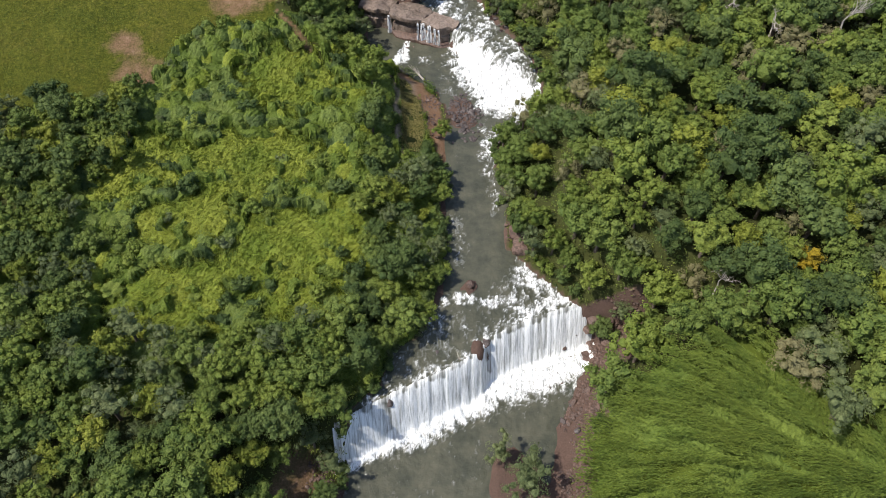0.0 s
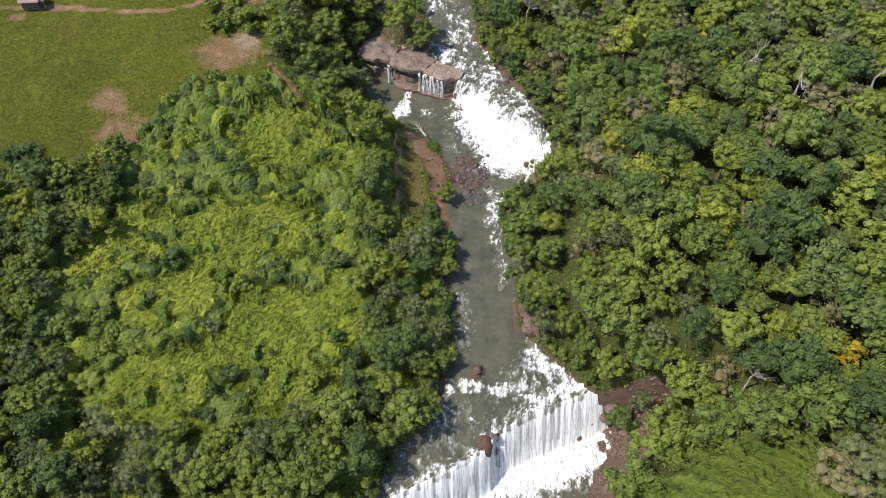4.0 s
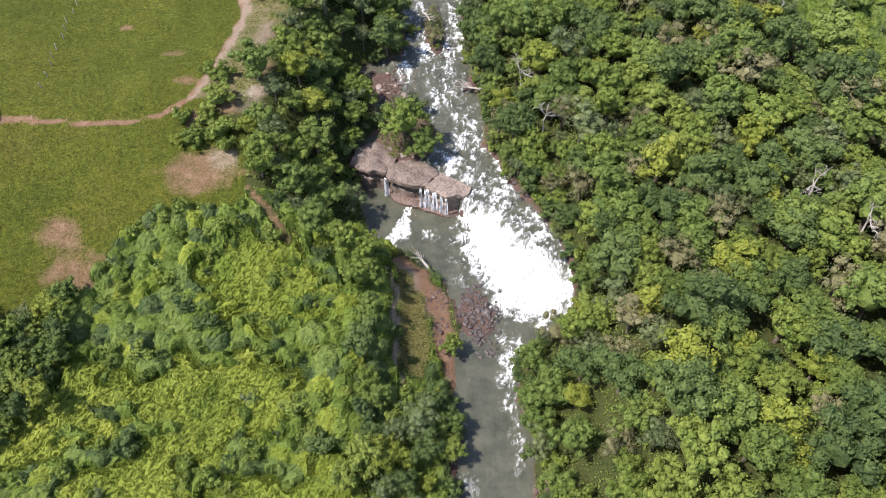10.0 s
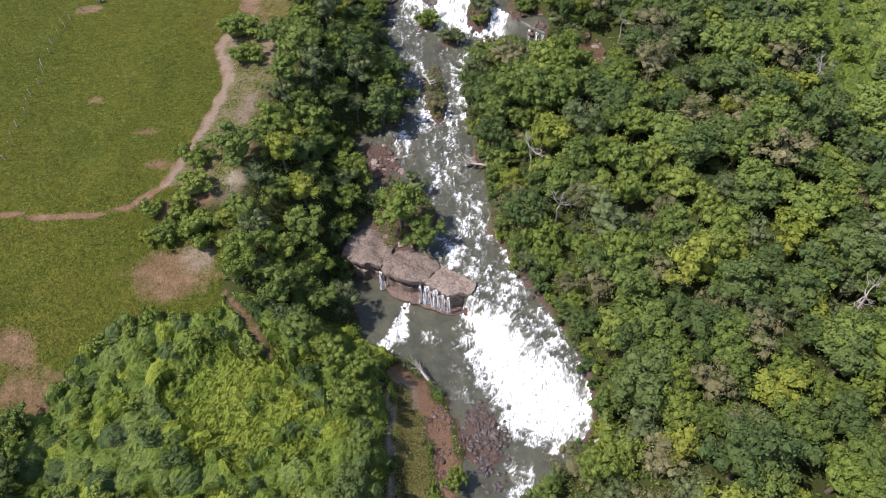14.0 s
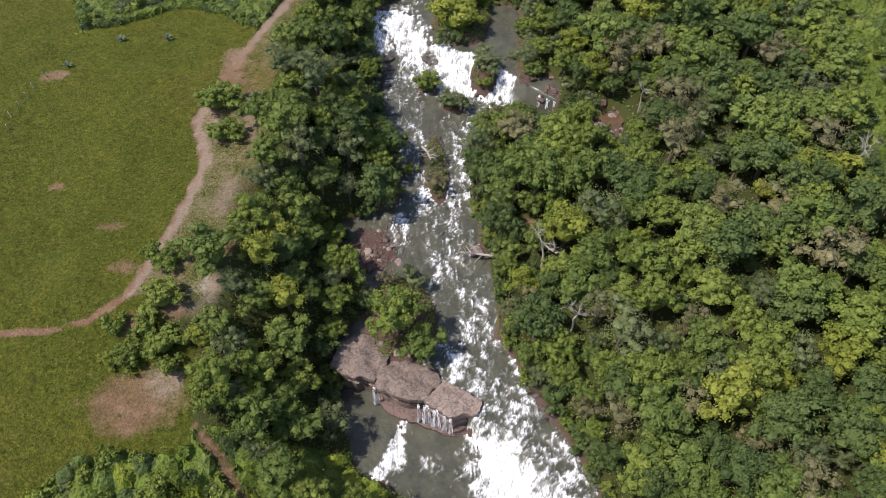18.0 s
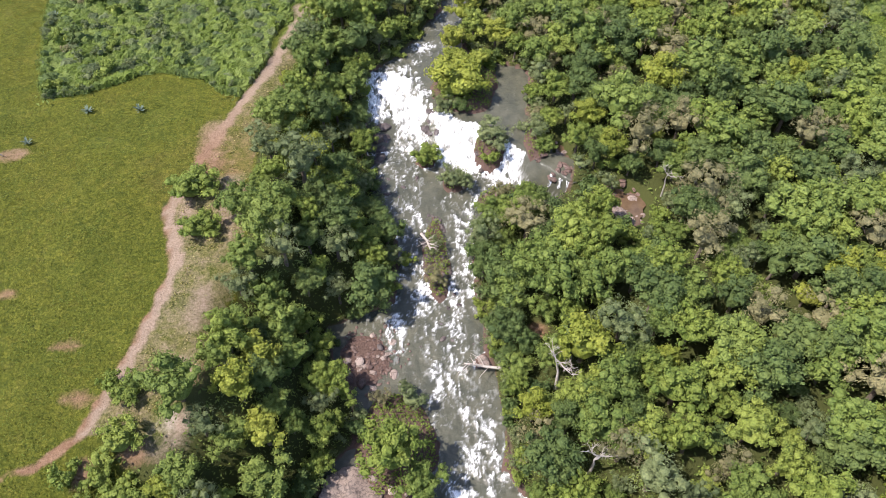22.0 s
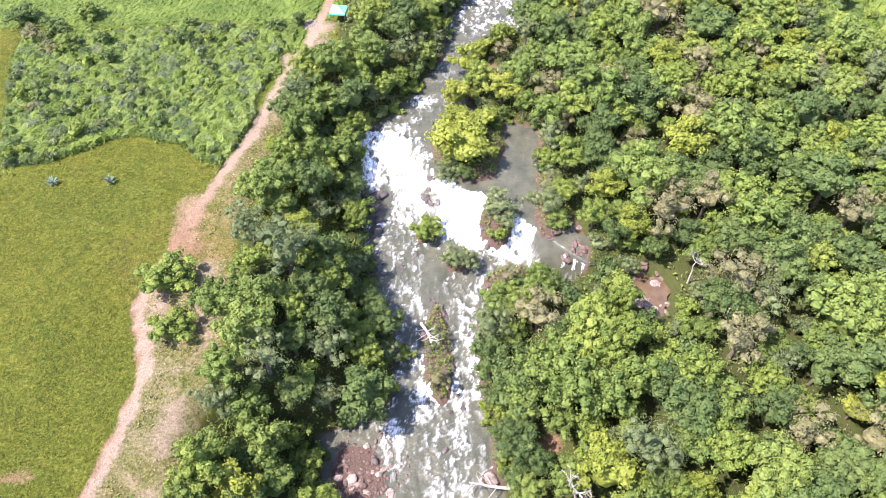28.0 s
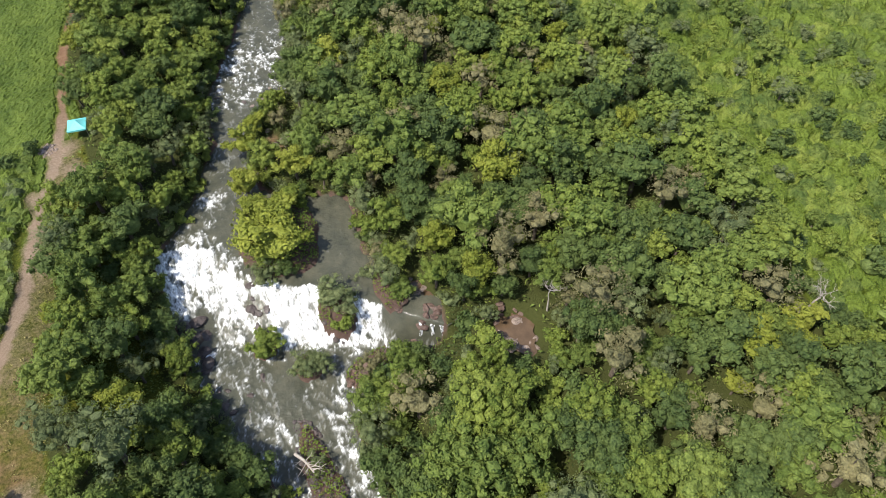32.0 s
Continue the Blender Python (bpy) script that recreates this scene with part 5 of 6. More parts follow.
cover("bank_grass", "dry yellow grass on the stony river bank", "grass", LEAF_DRY, 22000, (-3, 99, 6, 123),
      lambda x, y: inside(x, y, GRASS_STRIP) & (soil_mask(x, y) < 0.5) & (fbm(x * 0.5, y * 0.5, 261) > 0.36), 0.26, (0.02, 0.35), 0.6, 0.22, seed=8, along=bent(3))


cover("island_brush", "rough green brush on the river islands", "brush", LEAF_SCRUB, 50000, (-6, 147, 34, 256),
      lambda x, y: (river_gap(x, y) < 0) & (ground_z(x, y) > water_z(x, y) + np.where(y > 198, 0.12, 0.3)) & ((y > 176) | (y < 162)), 0.42, (0.1, 1.5), seed=9)


def build_bamboo():
    rng = np.random.default_rng(77)
    pile = Pile()
    clump = lambda x, y: ((fbm(x * 0.25, y * 0.25, 9) - 0.5) * 2.6)
    X, Y, keep, rim = plot((18, 6, 100, 56), lambda x, y: inside(x, y, BAMBOO))
    # canes stand in plumes that fan outwards
    many, each = 900, 16
    px, py = np.repeat(rng.uniform(22, 92, many), each), np.repeat(rng.uniform(8, 53, many), each)
    away = unit(np.stack([px - 64, (py - 27) * 1.1], 1))
    run, aside = rng.uniform(-2.4, 2.4, many * each), rng.normal(size=many * each) * 0.22
    x, y = px + away[:, 0] * run - away[:, 1] * aside, py + away[:, 1] * run + away[:, 0] * aside
    ok = inside(x, y, BAMBOO)
    x, y, tuft = x[ok], y[ok], np.repeat(rng.uniform(-0.9, 0.9, many), each)[ok]
    z = ground_z(x, y)
    out = np.stack([x - 64, (y - 27) * 1.1, np.zeros(len(x))], 1)
    out = unit(unit(out) + rng.normal(size=out.shape) * (0.08, 0.08, 0))
    P, N, A = [], [], []
    for k in range(13):
        s = (k + rng.uniform(0, 1, len(x))) / 13
        reach, rise = 3.6 * s, 3.4 * s - 2.3 * s * s * 1.25 + 1.4
        P.append(np.stack([x, y, z + clump(x, y) + tuft], 1) + out * reach[:, None] + np.stack([rng.normal(size=len(x)) * 0.16, rng.normal(size=len(x)) * 0.16, rise], 1))
        slope = 3.4 - 5.75 * s
        t = unit(out * 3.6 + np.stack([0 * s, 0 * s, slope], 1))
        A.append(t)
        N.append(np.array([0, 0, 1.0]) - t * t[:, 2:3] + rng.normal(size=t.shape) * 0.3)
    pile.add(*sprays(np.concatenate(P), np.concatenate(N), 0.5, rng, 0.24, 0.2, np.concatenate(A)))
    pile.add(*sheet(X, Y, keep, ground_z(X, Y) + np.where(rim, -0.3, 0.3 + clump(X, Y))))
    tagged(new("bamboo_thicket", pile.mesh("bamboo_thicket", LEAF_BAMBOO)), "bright green bamboo thicket with arching feathery canes", "bamboo", kind="stuff")


build_bamboo()


# ---- rocks ----
def rock_mesh(seed, mat, flat=0.6, sub=ICO2):
    rng = np.random.default_rng(seed)
    v, f = sub
    d = np.ones(len(v))
    for _ in range(9):
        n = unit(rng.normal(size=3))
        d = np.minimum(d, np.where(v @ n > 0.05, rng.uniform(0.62, 0.95) / np.maximum(v @ n, 0.05), 9))
    d = d * (1 + 0.06 * rng.normal(size=len(v)))
    return mesh_of("boulder", v * d[:, None] * (1, rng.uniform(0.65, 1), flat), f, mat, False)


ROCKS = {"brown": [rock_mesh(s, ROCK_BROWN) for s in range(4)], "dark": [rock_mesh(10 + s, ROCK_DARK) for s in range(4)], "pale": [rock_mesh(20 + s, ROCK_PALE, 0.45) for s in range(4)]}
ROCK_LABELS = {"brown": "reddish-brown boulder on the river bank", "dark": "dark wet boulder among white water", "pale": "pale tan river boulder with a flat top"}


def boulder(kind, x, y, r, high=None):
    me = ROCKS[kind][RNG.integers(4)]
    ob = tagged(new("boulder", me), ROCK_LABELS[kind], "boulder", kind + " boulders in the river")
    base = max(gz(x, y), wz(x, y) - 0.3) if half(GAP, x, y) < 0 else gz(x, y)
    ob.location = (x, y, base + r * 0.12 if high is None else high)
    ob.rotation_euler = (RNG.normal() * 0.15, RNG.normal() * 0.15, RNG.uniform(0, 6.28))
    ob.scale = (r * RNG.uniform(0.85, 1.3), r, r * RNG.uniform(0.7, 1.1))
    return ob


# spreads of boulders: kind, centre, radii, count, smallest, largest
BOULDER_SPREADS = [("brown", 27, 50, 3, 12, 26, 0.4, 1.1), ("brown", 32, 61, 4, 3, 14, 0.5, 1.5), ("dark", 24, 47, 3, 7, 14, 0.3, 0.8), ("brown", 38, 58, 4, 2, 9, 0.4, 0.9),
                   ("dark", 13.5, 113, 3, 6, 26, 0.3, 0.8), ("brown", 7.4, 112, 2.0, 9, 12, 0.25, 0.6), ("dark", 12, 103, 2, 5, 10, 0.3, 0.7), ("pale", 0, 168, 5, 5, 22, 0.4, 1.0),
                   ("brown", -2, 164, 4, 4, 14, 0.4, 1.0), ("dark", 4, 172, 4, 5, 12, 0.3, 0.7), ("dark", 14, 172, 3.5, 9, 14, 0.3, 0.7), ("dark", 11, 188, 2.2, 8, 26, 0.35, 0.9),
                   ("dark", 1.8, 212.5, 1.8, 5, 22, 0.6, 1.5), ("dark", 11.7, 213, 1.2, 5, 12, 0.5, 1.1), ("dark", 5, 203, 4, 4, 14, 0.4, 1.0), ("dark", 20.5, 206, 1.4, 3, 6, 0.4, 0.9),
                   ("brown", 24, 197.5, 4.5, 2, 16, 0.4, 1.0), ("brown", 31, 202, 1.6, 4, 10, 0.4, 0.9), ("pale", 34.6, 204, 1.2, 4, 14, 0.4, 0.9), ("brown", 43.5, 195, 3.5, 2.5, 16, 0.4, 0.9),
                   ("pale", 28, 258, 4, 5, 22, 0.3, 0.7), ("dark", 22, 262, 4, 7, 10, 0.3, 0.7), ("dark", 24, 139, 2.5, 8, 10, 0.4, 0.8), ("brown", 6.5, 78, 0.8, 10, 12, 0.3, 0.7),
                   ("brown", 18.6, 80, 0.6, 3, 6, 0.4, 0.8), ("brown", -15, 41, 3, 4, 12, 0.3, 0.9), ("pale", 27, 246, 3, 5, 10, 0.3, 0.8), ("dark", 4, 56, 4, 2, 8, 0.3, 0.6), ("brown", 7, 137.2, 6.4, 1.2, 34, 0.2, 0.6), ("pale", 1, 147.5, 4, 2.4, 8, 0.3, 0.8), ("brown", 33.4, 200.2, 2.6, 1.3, 18, 0.5, 1.0), ("pale", 44, 191, 2.6, 3.6, 14, 0.4, 0.9)]
for kind, cx, cy, rx, ry, count, lo, hi in BOULDER_SPREADS:
    for _ in range(round(count * 0.68)):
        a, q = RNG.uniform(0, 6.28), math.sqrt(RNG.random())
        boulder(kind, cx + rx * q * math.cos(a), cy + ry * q * math.sin(a), RNG.uniform(lo, hi))
boulder("brown", 10.3, 69, 0.9)
boulder("dark", 11.9, 58.6, 0.9)
boulder("dark", -4.4, 49.4, 0.9)
boulder("brown", 31.2, 63.0, 1.4)
boulder("brown", 20.5, 79.5, 2.3)
boulder("brown", 19.9, 76, 1.9)
boulder("brown", 20.8, 82.3, 1.7)
boulder("brown", 20.4, 77.8, 1.6)
boulder("pale", 42.4, 190.4, 1.7)
boulder("pale", 44.2, 188.4, 1.0)
boulder("pale", 45.2, 193.2, 1.1)
boulder("pale", 16.8, 166.2, 1.2)


def rubble(name, label, mat, cx, cy, rx, ry, count, lo, hi, seed):
    rng = np.random.default_rng(seed)
    pile = Pile()
    v, f = ICO1
    for _ in range(count):
        a, q = rng.uniform(0, 6.28), math.sqrt(rng.random())
        x, y = cx + rx * q * math.cos(a), cy + ry * q * math.sin(a)
        if fbm(np.array([x * 0.45]), np.array([y * 0.45]), 271)[0] + 0.35 * q > 0.78 + 0.1 * rng.normal():
            continue
        r = lo + (hi - lo) * rng.random() ** 1.8
        z = gz(x, y) if seed % 2 else max(gz(x, y), wz(x, y) - 0.05)
        pile.add(np.array([x, y, z + 0.1 * r]) + v * (0.7 + 0.5 * rng.random((len(v), 1))) * (r * rng.uniform(0.7, 1.3), r, r * 0.6), f)
    tagged(new(name, pile.mesh(name, mat)), label, "rubble", kind="stuff")


rubble("bank_rubble", "reddish-brown stones and gravel along the river bank", ROCK_BROWN, 6.6, 113.0, 2.2, 9.5, 420, 0.06, 0.34, 1)
rubble("shoal_rubble", "dark wet stones of a shoal below the fall", ROCK_DARK, 13.5, 112.0, 3.9, 7.5, 640, 0.1, 0.5, 2)
rubble("shore_rubble", "reddish stones on the shore beside the plunge pool", ROCK_BROWN, 27.5, 49, 4.6, 15, 2300, 0.08, 0.4, 3)
rubble("fall_side_rubble", "dark reddish stones beside the lowest waterfall", ROCK_BROWN, 34, 60.5, 6, 4.5, 900, 0.1, 0.45, 5)
rubble("shallow_rubble", "brown stones of the shallows above the ledge", ROCK_BROWN, 0, 168, 6, 6.5, 420, 0.12, 0.4, 4)
rubble("islet_rubble", "dark stones of an islet between the rapids", ROCK_DARK, 10.8, 187, 2.4, 9, 400, 0.12, 0.4, 6)
rubble("spit_rubble", "brown stones of a spit below the upper falls", ROCK_BROWN, 24, 197.5, 5, 2.8, 320, 0.12, 0.45, 8)
rubble("pale_stone_pile", "heap of whitish stones beside the dirt track", ROCK_PALE, -10.6, 256.6, 2.2, 1.6, 160, 0.12, 0.3, 7)
rubble("low_shore_rubble", "reddish-brown stones of the lower river shore", ROCK_BROWN, 22.5, 30, 3.2, 9, 1100, 0.08, 0.36, 11)
rubble("pool_bed_stones", "brown stones of the shallow bed below the lowest waterfall", ROCK_BROWN, -7, 36.5, 7, 3.5, 700, 0.1, 0.4, 13)
rubble("pool_shore_gravel", "dark gravel at the foot of the wooded bank", ROCK_BROWN, -14, 40, 4, 4, 260, 0.12, 0.4, 9)


# ---- the rock ledge and its thin falls ----
def slab_mesh(outline, top, foot, seed, undercut, tilt=(0.0, 0.0), mat=ROCK_LEDGE):
    """A flat-topped block of bedded stone: broken outline, worn edge, shadowed undercut and stepped foot."""
    m = 72
    pts = np.array(outline, float)
    c = pts.mean(0)
    ring = np.concatenate([pts, pts[:1]])
    run = np.concatenate([[0], np.cumsum(np.hypot(*np.diff(ring, axis=0).T))])
    at = np.linspace(0, run[-1], m, endpoint=False)
    ox, oy = np.interp(at, run, ring[:, 0]), np.interp(at, run, ring[:, 1])
    way = unit(np.stack([ox - c[0], oy - c[1]], 1))
    chip = (fbm(at * 0.5, at * 0 + seed, 7, 3) - 0.5) * 1.3 + (fbm(at * 1.9, at * 0 + seed, 17, 2) - 0.5) * 0.5
    ox, oy = ox + way[:, 0] * chip, oy + way[:, 1] * chip
    V = [np.array([[c[0], c[1], top + 0.1]])]
    rows = [(0.15, 0.05), (0.3, 0.05), (0.45, 0.0), (0.6, 0.0), (0.75, 0.0), (0.88, -0.02), (0.95, -0.05), (0.985, -0.1), (1.0, -0.32), (0.99, -0.95), (0.97 - undercut * 0.5, -1.15), (0.95 - undercut, -1.9), (0.97 - undercut, -2.6), (0.99 - undercut * 0.6, -2.75), (1.0 - undercut * 0.5, foot - top)]
    for k, dz in rows:
        x, y = c[0] + (ox - c[0]) * k, c[1] + (oy - c[1]) * k
        bed = fbm(x * 0.3 + seed, y * 0.45, 27, 3) - 0.5
        z = top + dz + (x - c[0]) * tilt[0] + (y - c[1]) * tilt[1] + (bed * 1.1 + (fbm(x * 1.3, y * 1.3, 37) - 0.5) * 0.35) * (1 if dz > -0.5 else 0.5)
        V.append(np.stack([x + (fbm(at * 1.4, at * 0 - dz, 57) - 0.5) * 0.35 * (dz < -0.5), y, z], 1))
    f3 = np.array([(0, 1 + k, 1 + (k + 1) % m) for k in range(m)])
    f4 = np.array([(1 + r * m + k, 1 + (r + 1) * m + k, 1 + (r + 1) * m + (k + 1) % m, 1 + r * m + (k + 1) % m) for r in range(len(rows) - 1) for k in range(m)])
    me = mesh_of("slab", np.concatenate(V), [f3, f4], mat, True)
    me.set_sharp_from_angle(angle=0.7)
    return me


def build_ledge():
    root = thing("rock_ledge", "flat brown rock ledge with undercut face at the waterfall", "rock ledge")
    for outline, top, foot, seed, undercut, tilt in (
            ([(-8.2, 146.2), (-6.6, 150.3), (-3.9, 151.8), (1.0, 149.2), (0.5, 145.4), (-1.4, 143.0), (-4.8, 143.9)], -7.7, -13.6, 3, 0.2, (0.0, 0.02)),
            ([(-0.9, 144.3), (1.4, 146.4), (5.8, 146.2), (8.9, 142.4), (6.1, 139.3), (2.6, 139.4), (-1.2, 142.2)], -7.9, -13.6, 11, 0.28, (-0.02, 0.03)),
            ([(5.6, 139.5), (9.0, 142.6), (11.6, 141.0), (14.2, 138.9), (13.9, 136.3), (9.2, 136.6)], -8.3, -13.6, 19, 0.2, (-0.03, 0.03))):
        part("slab", slab_mesh(outline, top, foot, seed, undercut, tilt), root)
    part("foot", slab_mesh([(-1.4, 143.0), (3.0, 141.4), (8.0, 139.8), (13.2, 138.0), (13.5, 135.9), (10.2, 135.4), (5.0, 137.3), (0.0, 140.3)], -12.4, -14.4, 29, 0.0, (0.0, 0.1), ROCK_BROWN), root, "stony reddish foot of the ledge")


build_ledge()


def strand(pile, x, y, z0, z1, width, dx=0.0, dy=-0.7, seed=0):
    """A thin curtain of water that spreads and frays as it falls."""
    rows, cols = 10, 8
    rng = np.random.default_rng(seed)
    lag = rng.uniform(0, 0.5, cols + 1)
    V = []
    for k in range(rows):
        t = k / (rows - 1)
        for j in range(cols + 1):
            u = j / cols - 0.5
            V.append((x + dx * math.sqrt(t) + width * u * (0.7 + 0.75 * t), y + dy * math.sqrt(t) * (0.8 + 0.5 * lag[j]) + 0.1 * math.sin(9 * u), z0 + (z1 + lag[j] - z0) * t ** 1.6))
    pile.add(V, np.array([(k * (cols + 1) + j, k * (cols + 1) + j + 1, (k + 1) * (cols + 1) + j + 1, (k + 1) * (cols + 1) + j) for k in range(rows - 1) for j in range(cols)]))


def thin_falls(label, rows):
    root = thing("small_waterfall", label, "waterfall", "thin side falls")
    for x, y, z0, z1, w, dx, dy in rows:
        p = Pile()
        for k in range(2):
            strand(p, x + 0.1 * k, y - 0.08 * k, z0, z1, w * (1.15 - 0.35 * k), dx, dy * (1 - 0.2 * k), int(abs(x * 10)) + k)
        part("water_strand", p.mesh("water_strand", FALLING, True), root)


thin_falls("thin white falls over the edge of the rock ledge", [(-1.4, 142.3, -8.3, -12.9, 0.75, 0.0, -0.8), (5.0, 138.9, -8.3, -12.8, 0.4, 0, -1.0), (6.1, 138.7, -8.4, -12.9, 1.0, 0.1, -1.1),
           (7.5, 137.9, -8.5, -12.9, 0.9, 0, -1.0), (8.7, 137.0, -8.7, -12.9, 0.5, 0, -0.9), (9.6, 136.5, -8.8, -12.8, 0.4, 0, -0.8)])
thin_falls("small white fall of a side stream over rocks", [(32.2, 199.5, -0.8, -4.0, 0.8, -0.1, -1.2), (33.5, 198.5, -0.9, -4.0, 0.7, 0, -1.2), (34.6, 197.6, -0.9, -4.0, 0.6, 0.1, -1.2)])
thin_falls("thin fall of a side stream beside the bamboo", [(43.4, 57.2, -14.5, -18, 0.9, -1.6, -0.8), (43.9, 56.4, -14.8, -18, 0.5, -1.6, -0.6)])


def side_pool(name, label, cx, cy, rx, ry, z):
    a = np.linspace(0, 6.283, 40, endpoint=False)
    k = 1 + 0.25 * np.sin(a * 3 + cx) + 0.12 * np.sin(a * 7)
    ring = np.stack([cx + rx * k * np.cos(a), cy + ry * k * np.sin(a), np.full(40, z)], 1)
    v = np.concatenate([[(cx, cy, z)], ring])
    f = np.array([(0, 1 + i, 1 + (i + 1) % 40) for i in range(40)])
    tagged(new(name, mesh_of(name, v, f, STREAM, True)), label, "water", kind="structure")


side_pool("water_1", "shallow brown water of a side stream among pale rocks", 44.4, 191.5, 2.6, 4.0, -1.55)
side_pool("water_2", "shallow brown side stream above a small fall", 34.6, 202.6, 1.4, 4.2, -0.7)
side_pool("water_3", "shallow side stream between red stones", 39.5, 56.5, 4.4, 1.2, -18.2)


# ---- driftwood ----
def driftwood(x, y, z, turn, length, seed):
    rng = np.random.default_rng(seed)
    root = thing("fallen_tree", "bleached leafless fallen tree lying in the rapids", "driftwood")
    trunk = Pile()
    trunk.add(*tube([(0, 0, 0), (length * 0.5, 0.2, 0.35), (length, 0, 0.2)], [0.26, 0.2, 0.1], 7))
    part("trunk", trunk.mesh("trunk", BARK_PALE, True), root)
    for k in range(9):
        p = Pile()
        s = np.array([length * (0.35 + 0.07 * k), 0.1, 0.3])
        d = unit(np.array([rng.uniform(0.1, 0.9), rng.uniform(-1, 1), rng.uniform(0.05, 0.55)]))
        e = s + d * rng.uniform(1.2, 2.8)
        p.add(*tube([s, (s + e) / 2 + rng.normal(size=3) * 0.15, e], [0.08, 0.055, 0.02], 5))
        e2 = (s + e) / 2 + unit(d + rng.normal(size=3) * 0.6) * 1.1
        p.add(*tube([(s + e) / 2, e2], [0.045, 0.012], 4))
        part("branch", p.mesh("branch", BARK_PALE, True), root)
    root.location, root.rotation_euler = (x, y, z), (0, 0, radians(turn))


driftwood(19.5, 164.5, -6.4, 168, 6.0, 1)
driftwood(21.5, 167.5, -5.6, 230, 3.6, 2)
driftwood(8.5, 190.5, -4.6, -70, 4.0, 3)
driftwood(5.5, 122.5, -11.3, 120, 3.4, 4)


# ---- palms, agaves ----
def blade_strip(length, width, droop, rise, seg=6, notch=0.0):
    V, f = [], []
    for k in range(seg + 1):
        t = k / seg
        x = length * t * (1 - 0.12 * t)
        z = rise * t - droop * t * t
        w = width * math.sin(math.pi * min(0.97, 0.12 + 0.85 * t)) ** 0.8
        V += [(x, -w / 2, z + 0.06 * w), (x, 0, z), (x, w / 2, z + 0.06 * w)]
    for k in range(seg):
        a = k * 3
        f += [(a, a + 1, a + 4, a + 3), (a + 1, a + 2, a + 5, a + 4)]
    return np.array(V), np.array(f)


def frond_mesh(length, droop, rise):
    pile = Pile()
    seg = 16
    for k in range(2, seg + 1):
        t = k / seg
        p = np.array([length * t * (1 - 0.15 * t), 0, rise * t - droop * t * t])
        for side in (-1, 1):
            L = 0.75 * math.sin(math.pi * (0.15 + 0.78 * t))
            q = p + np.array([0.35 * L, side * L, -0.12 * L])
            pile.add([p - (0.07, 0, 0), p + (0.07, 0, 0), q + (0.03, 0, 0), q - (0.03, 0, 0)], np.array([(0, 1, 2, 3)]))
    pile.add(*tube([(0, 0, 0), (length * 0.45, 0, rise * 0.5 - droop * 0.25), (length * 0.85, 0, rise - droop)], [0.05, 0.035, 0.012], 4))
    return pile.mesh("frond", LEAF_BRIGHT)


def make_rosette(name, label, category, piece, meshes, count, stem, x, y, size, bark=True):
    root = thing(name, label, category, category + "s on the slope")
    if bark:
        p = Pile()
        p.add(*tube([(0, 0, -0.4), (0.05, 0, stem * 0.5), (0, 0, stem)], [0.16, 0.12, 0.1], 7))
        part("trunk", p.mesh("trunk", BARK, True), root)
    for k in range(count):
        ob = part(piece, meshes[k % len(meshes)], root)
        ob.location, ob.rotation_euler = (0, 0, stem), (0, RNG.uniform(-0.35, 0.1), k * 2.399)
    root.location, root.scale = (x, y, gz(x, y)), (size, size, size)


FRONDS = [frond_mesh(2.6, 1.5, 1.5), frond_mesh(2.3, 1.0, 1.7), frond_mesh(2.7, 2.0, 1.2)]
for x, y, s in ((-50.6, 83.7, 1.0), (-49.5, 69.8, 0.85), (-41.9, 76.3, 0.75), (-44.5, 74.8, 0.6), (-17.5, 95.8, 0.55), (-36, 68, 0.5)):
    make_rosette("palm", "young palm with a rosette of arching green fronds", "palm", "frond", FRONDS, 10, 1.4, x, y, s)
AGAVE_BLADES = [mesh_of("blade", *blade_strip(1.3, 0.24, 0.3, 1.1), LEAF_AGAVE, True), mesh_of("blade", *blade_strip(1.2, 0.22, 0.25, 0.6), LEAF_AGAVE, True)]
for x, y, s in ((-49.5, 215.3, 1.0), (-40.4, 215.0, 1.0), (-63.2, 246.1, 1.1), (-58, 207.7, 0.9)):
    make_rosette("agave", "blue-grey agave with stiff pointed leaves", "agave", "blade", AGAVE_BLADES, 16, 0.1, x, y, s, False)


# ---- hut, canopy tent, posts for pale tufts ----
SHEET = plain_material("roof_sheet", (0.12, 0.07, 0.065), (0.26, 0.18, 0.17), 0.75, 1.2)
PALE_WOOD = plain_material("weathered_wood", (0.3, 0.26, 0.21), (0.5, 0.45, 0.38), 0.85)
DARK_WOOD = plain_material("dark_boards", (0.07, 0.05, 0.04), (0.15, 0.11, 0.085), 0.9)
TARP = plain_material("turquoise_canvas", (0.12, 0.5, 0.5), (0.18, 0.6, 0.6), 0.55, 1.0)
STEEL = plain_material("steel_tube", (0.35, 0.36, 0.37), (0.5, 0.5, 0.5), 0.4, 6.0, 0.8)


def box_mesh(name, sx, sy, sz, mat, bevel=0.02):
    bm = bmesh.new()
    bmesh.ops.create_cube(bm, size=1, matrix=Matrix.Diagonal((sx, sy, sz, 1)))
    bmesh.ops.bevel(bm, geom=bm.edges[:], offset=min(bevel, min(sx, sy, sz) * 0.3), segments=1, affect="EDGES")
    me = bpy.data.meshes.new(name)
    bm.to_mesh(me)
    bm.free()
    me.materials.append(mat)
    return me


def box_part(name, size, place, mat, parent, turn=(0, 0, 0), label=""):
    ob = part(name, box_mesh(name, *size, mat), parent, label)
    ob.location, ob.rotation_euler = place, turn
    return ob


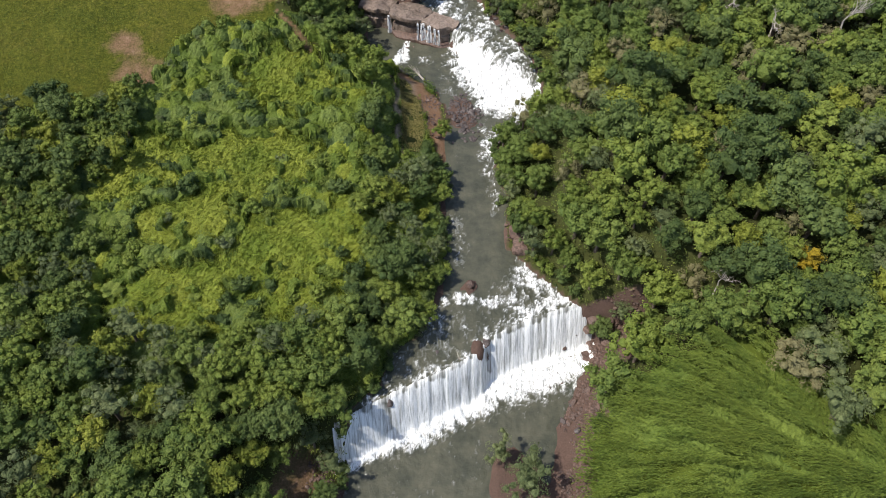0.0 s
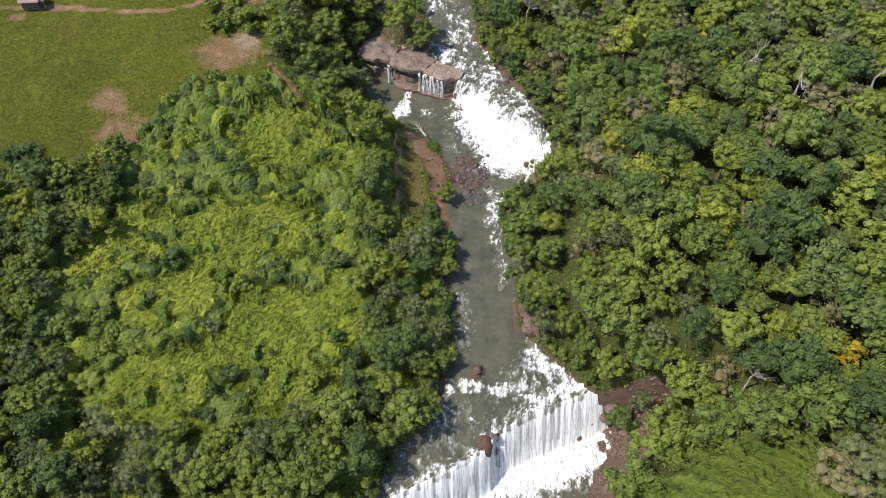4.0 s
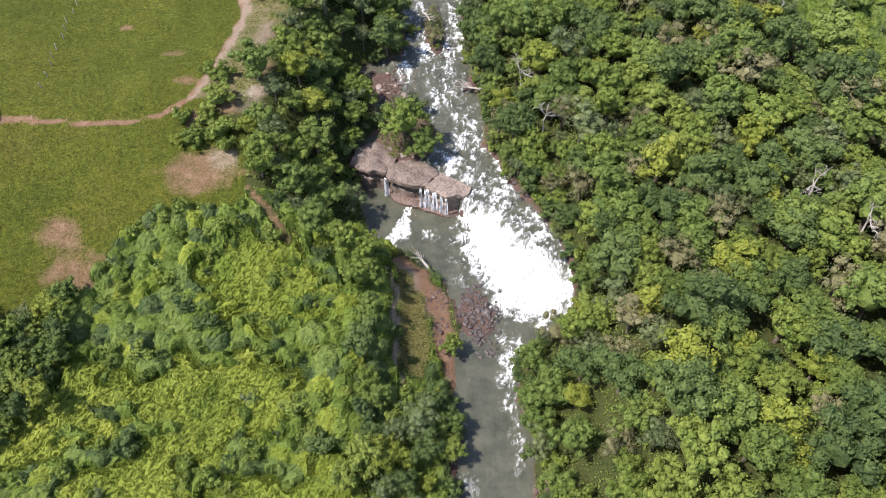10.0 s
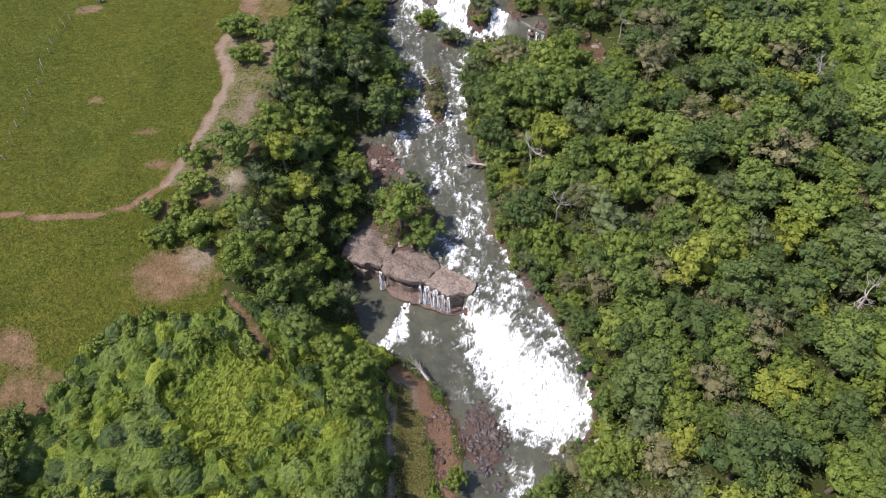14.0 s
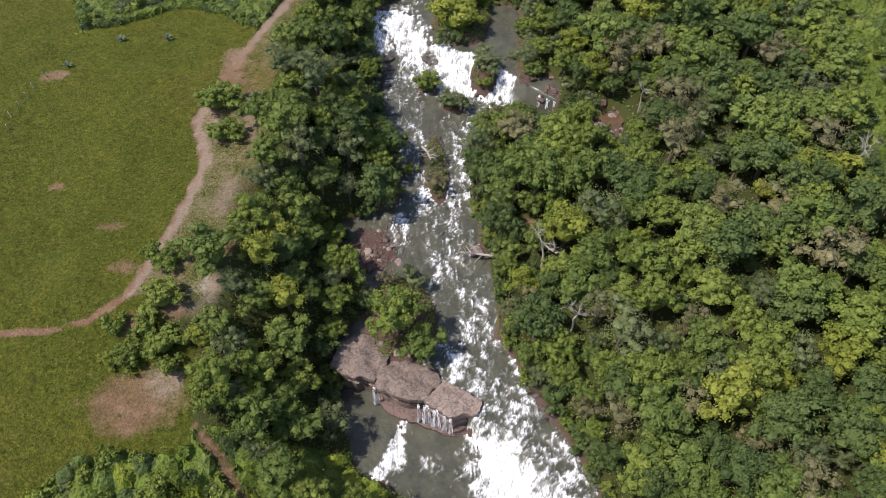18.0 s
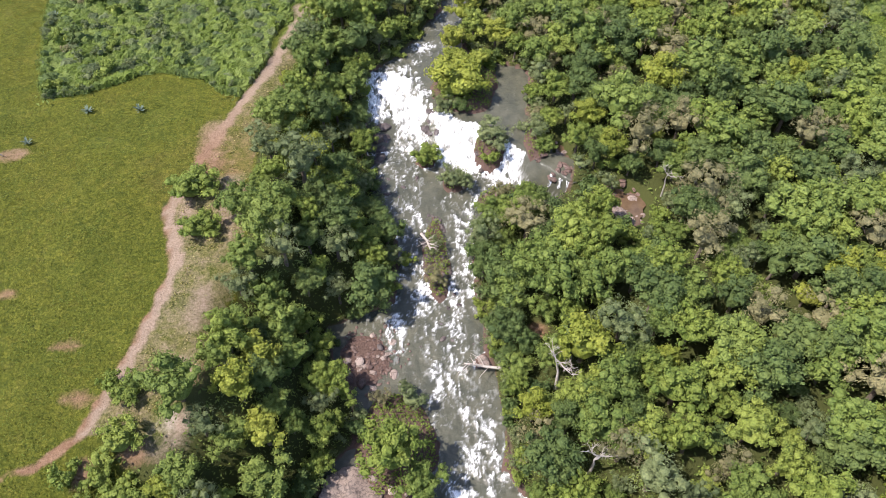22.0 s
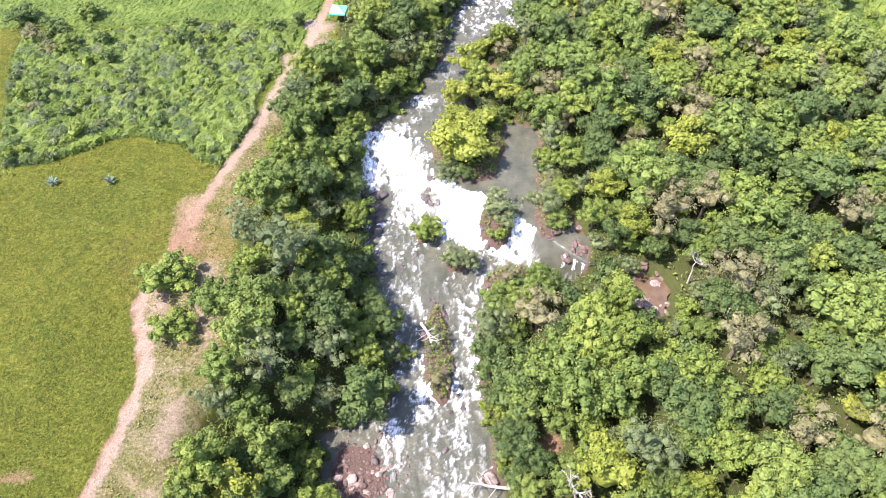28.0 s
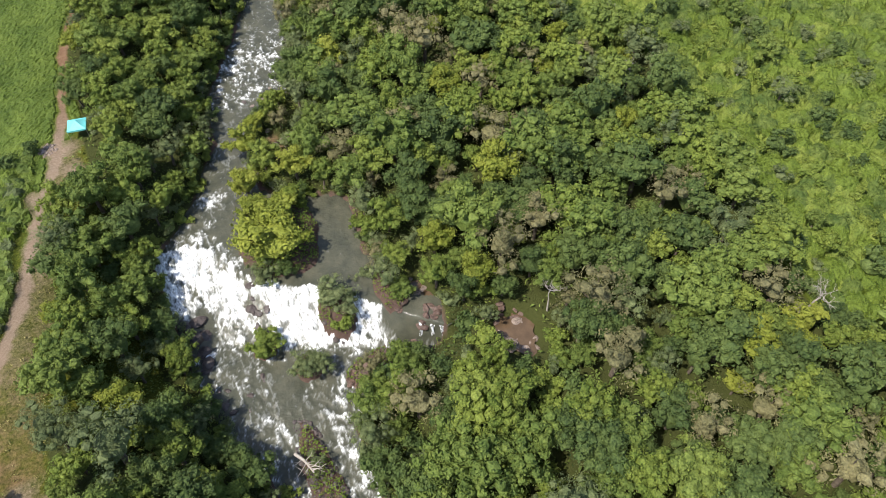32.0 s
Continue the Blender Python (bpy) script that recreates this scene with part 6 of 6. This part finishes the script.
def build_hut():
    hut = thing("hut", "small wooden hut with a rusty patched sheet roof at the meadow", "hut")
    for sy in (-1.7, 1.7):
        for k in range(10):
            box_part("board", (0.44, 0.07, 2.0 + 0.02 * (k % 3)), (-2.05 + 0.455 * k, sy, 1.0), DARK_WOOD, hut)
    for sx in (-2.3, 2.3):
        for k in range(7):
            box_part("board", (0.07, 0.44, 2.0), (sx, -1.38 + 0.455 * k, 1.0), DARK_WOOD, hut)
    for side in (-1, 1):
        for k in range(5):
            box_part("roof_sheet", (1.14, 2.35, 0.035), (-2.3 + 1.15 * k, side * 1.08, 2.42 + 0.012 * (k % 2)), SHEET, hut, (side * -0.32, 0, 0))
        for k in range(2):
            box_part("batten", (5.8, 0.09, 0.06), (0, side * (0.5 + 1.1 * k), 2.66 - 0.36 * k), PALE_WOOD, hut, (side * -0.32, 0, 0), "pale weathered batten")
    for sy in (-1.4, 1.4):
        box_part("post", (0.12, 0.12, 1.9), (3.9, sy, 0.95), PALE_WOOD, hut)
    box_part("porch_roof", (1.7, 3.2, 0.04), (3.3, 0, 1.98), DARK_WOOD, hut, (0, 0.08, 0))
    hut.location, hut.rotation_euler, hut.scale = (-73.3, 150.3, gz(-73.3, 150.3) - 0.1), (0, 0, radians(2)), (0.72, 0.72, 0.9)


def build_tent():
    tent = thing("canopy_tent", "turquoise pop-up canopy tent beside the dirt track", "canopy tent")
    h, r = 2.1, 1.55
    corners = [(-r, -r, h), (r, -r, h), (r, r, h), (-r, r, h)]
    for i in range(4):
        a, b = np.array(corners[i]), np.array(corners[(i + 1) % 4])
        top = np.array((0, 0, h + 1.0))
        V = []
        for k in range(6):
            t = k / 5
            sag = -0.14 * math.sin(math.pi * t)
            for j in range(5):
                s = j / 4
                V.append((a + (b - a) * s) * (1 - t) + top * t + (0, 0, sag))
        f = [(k * 5 + j, k * 5 + j + 1, k * 5 + j + 6, k * 5 + j + 5) for k in range(5) for j in range(4)]
        part("roof_panel", mesh_of("roof_panel", np.array(V), np.array(f), TARP, True), tent)
        V = [a, b, b - (0, 0, 0.3), a - (0, 0, 0.3), (a + b) / 2, (a + b) / 2 - (0, 0, 0.34)]
        part("valance", mesh_of("valance", np.array(V), np.array([(0, 4, 5, 3), (4, 1, 2, 5)]), TARP), tent)
        p = Pile()
        p.add(*tube([(*a[:2] * 0.98, -0.2), (*a[:2] * 0.98, h)], [0.03, 0.03], 6))
        part("leg", p.mesh("leg", STEEL, True), tent)
    tent.location, tent.rotation_euler = (-4.2, 258.4, gz(-4.2, 258.4)), (0, 0, radians(-12))


build_hut()
build_tent()
# plain posts added in place of a row of pale yellowish plants, no fence
for k in range(17):
    y = 158 + 2.9 * k + RNG.uniform(-0.5, 0.5)
    x = -64 + RNG.uniform(-0.5, 0.5) + (k > 12) * (k - 12) * 0.6
    post = tagged(new("fence_post", box_mesh("fence_post", 0.16, 0.16, 1.5, PALE_WOOD)), "short pale post standing in for a yellowish plant tuft in the meadow", "fence post", "old fence line")
    post.location, post.rotation_euler = (x, y, gz(x, y) + 0.55), (RNG.normal() * 0.12, RNG.normal() * 0.12, RNG.uniform(0, 3))
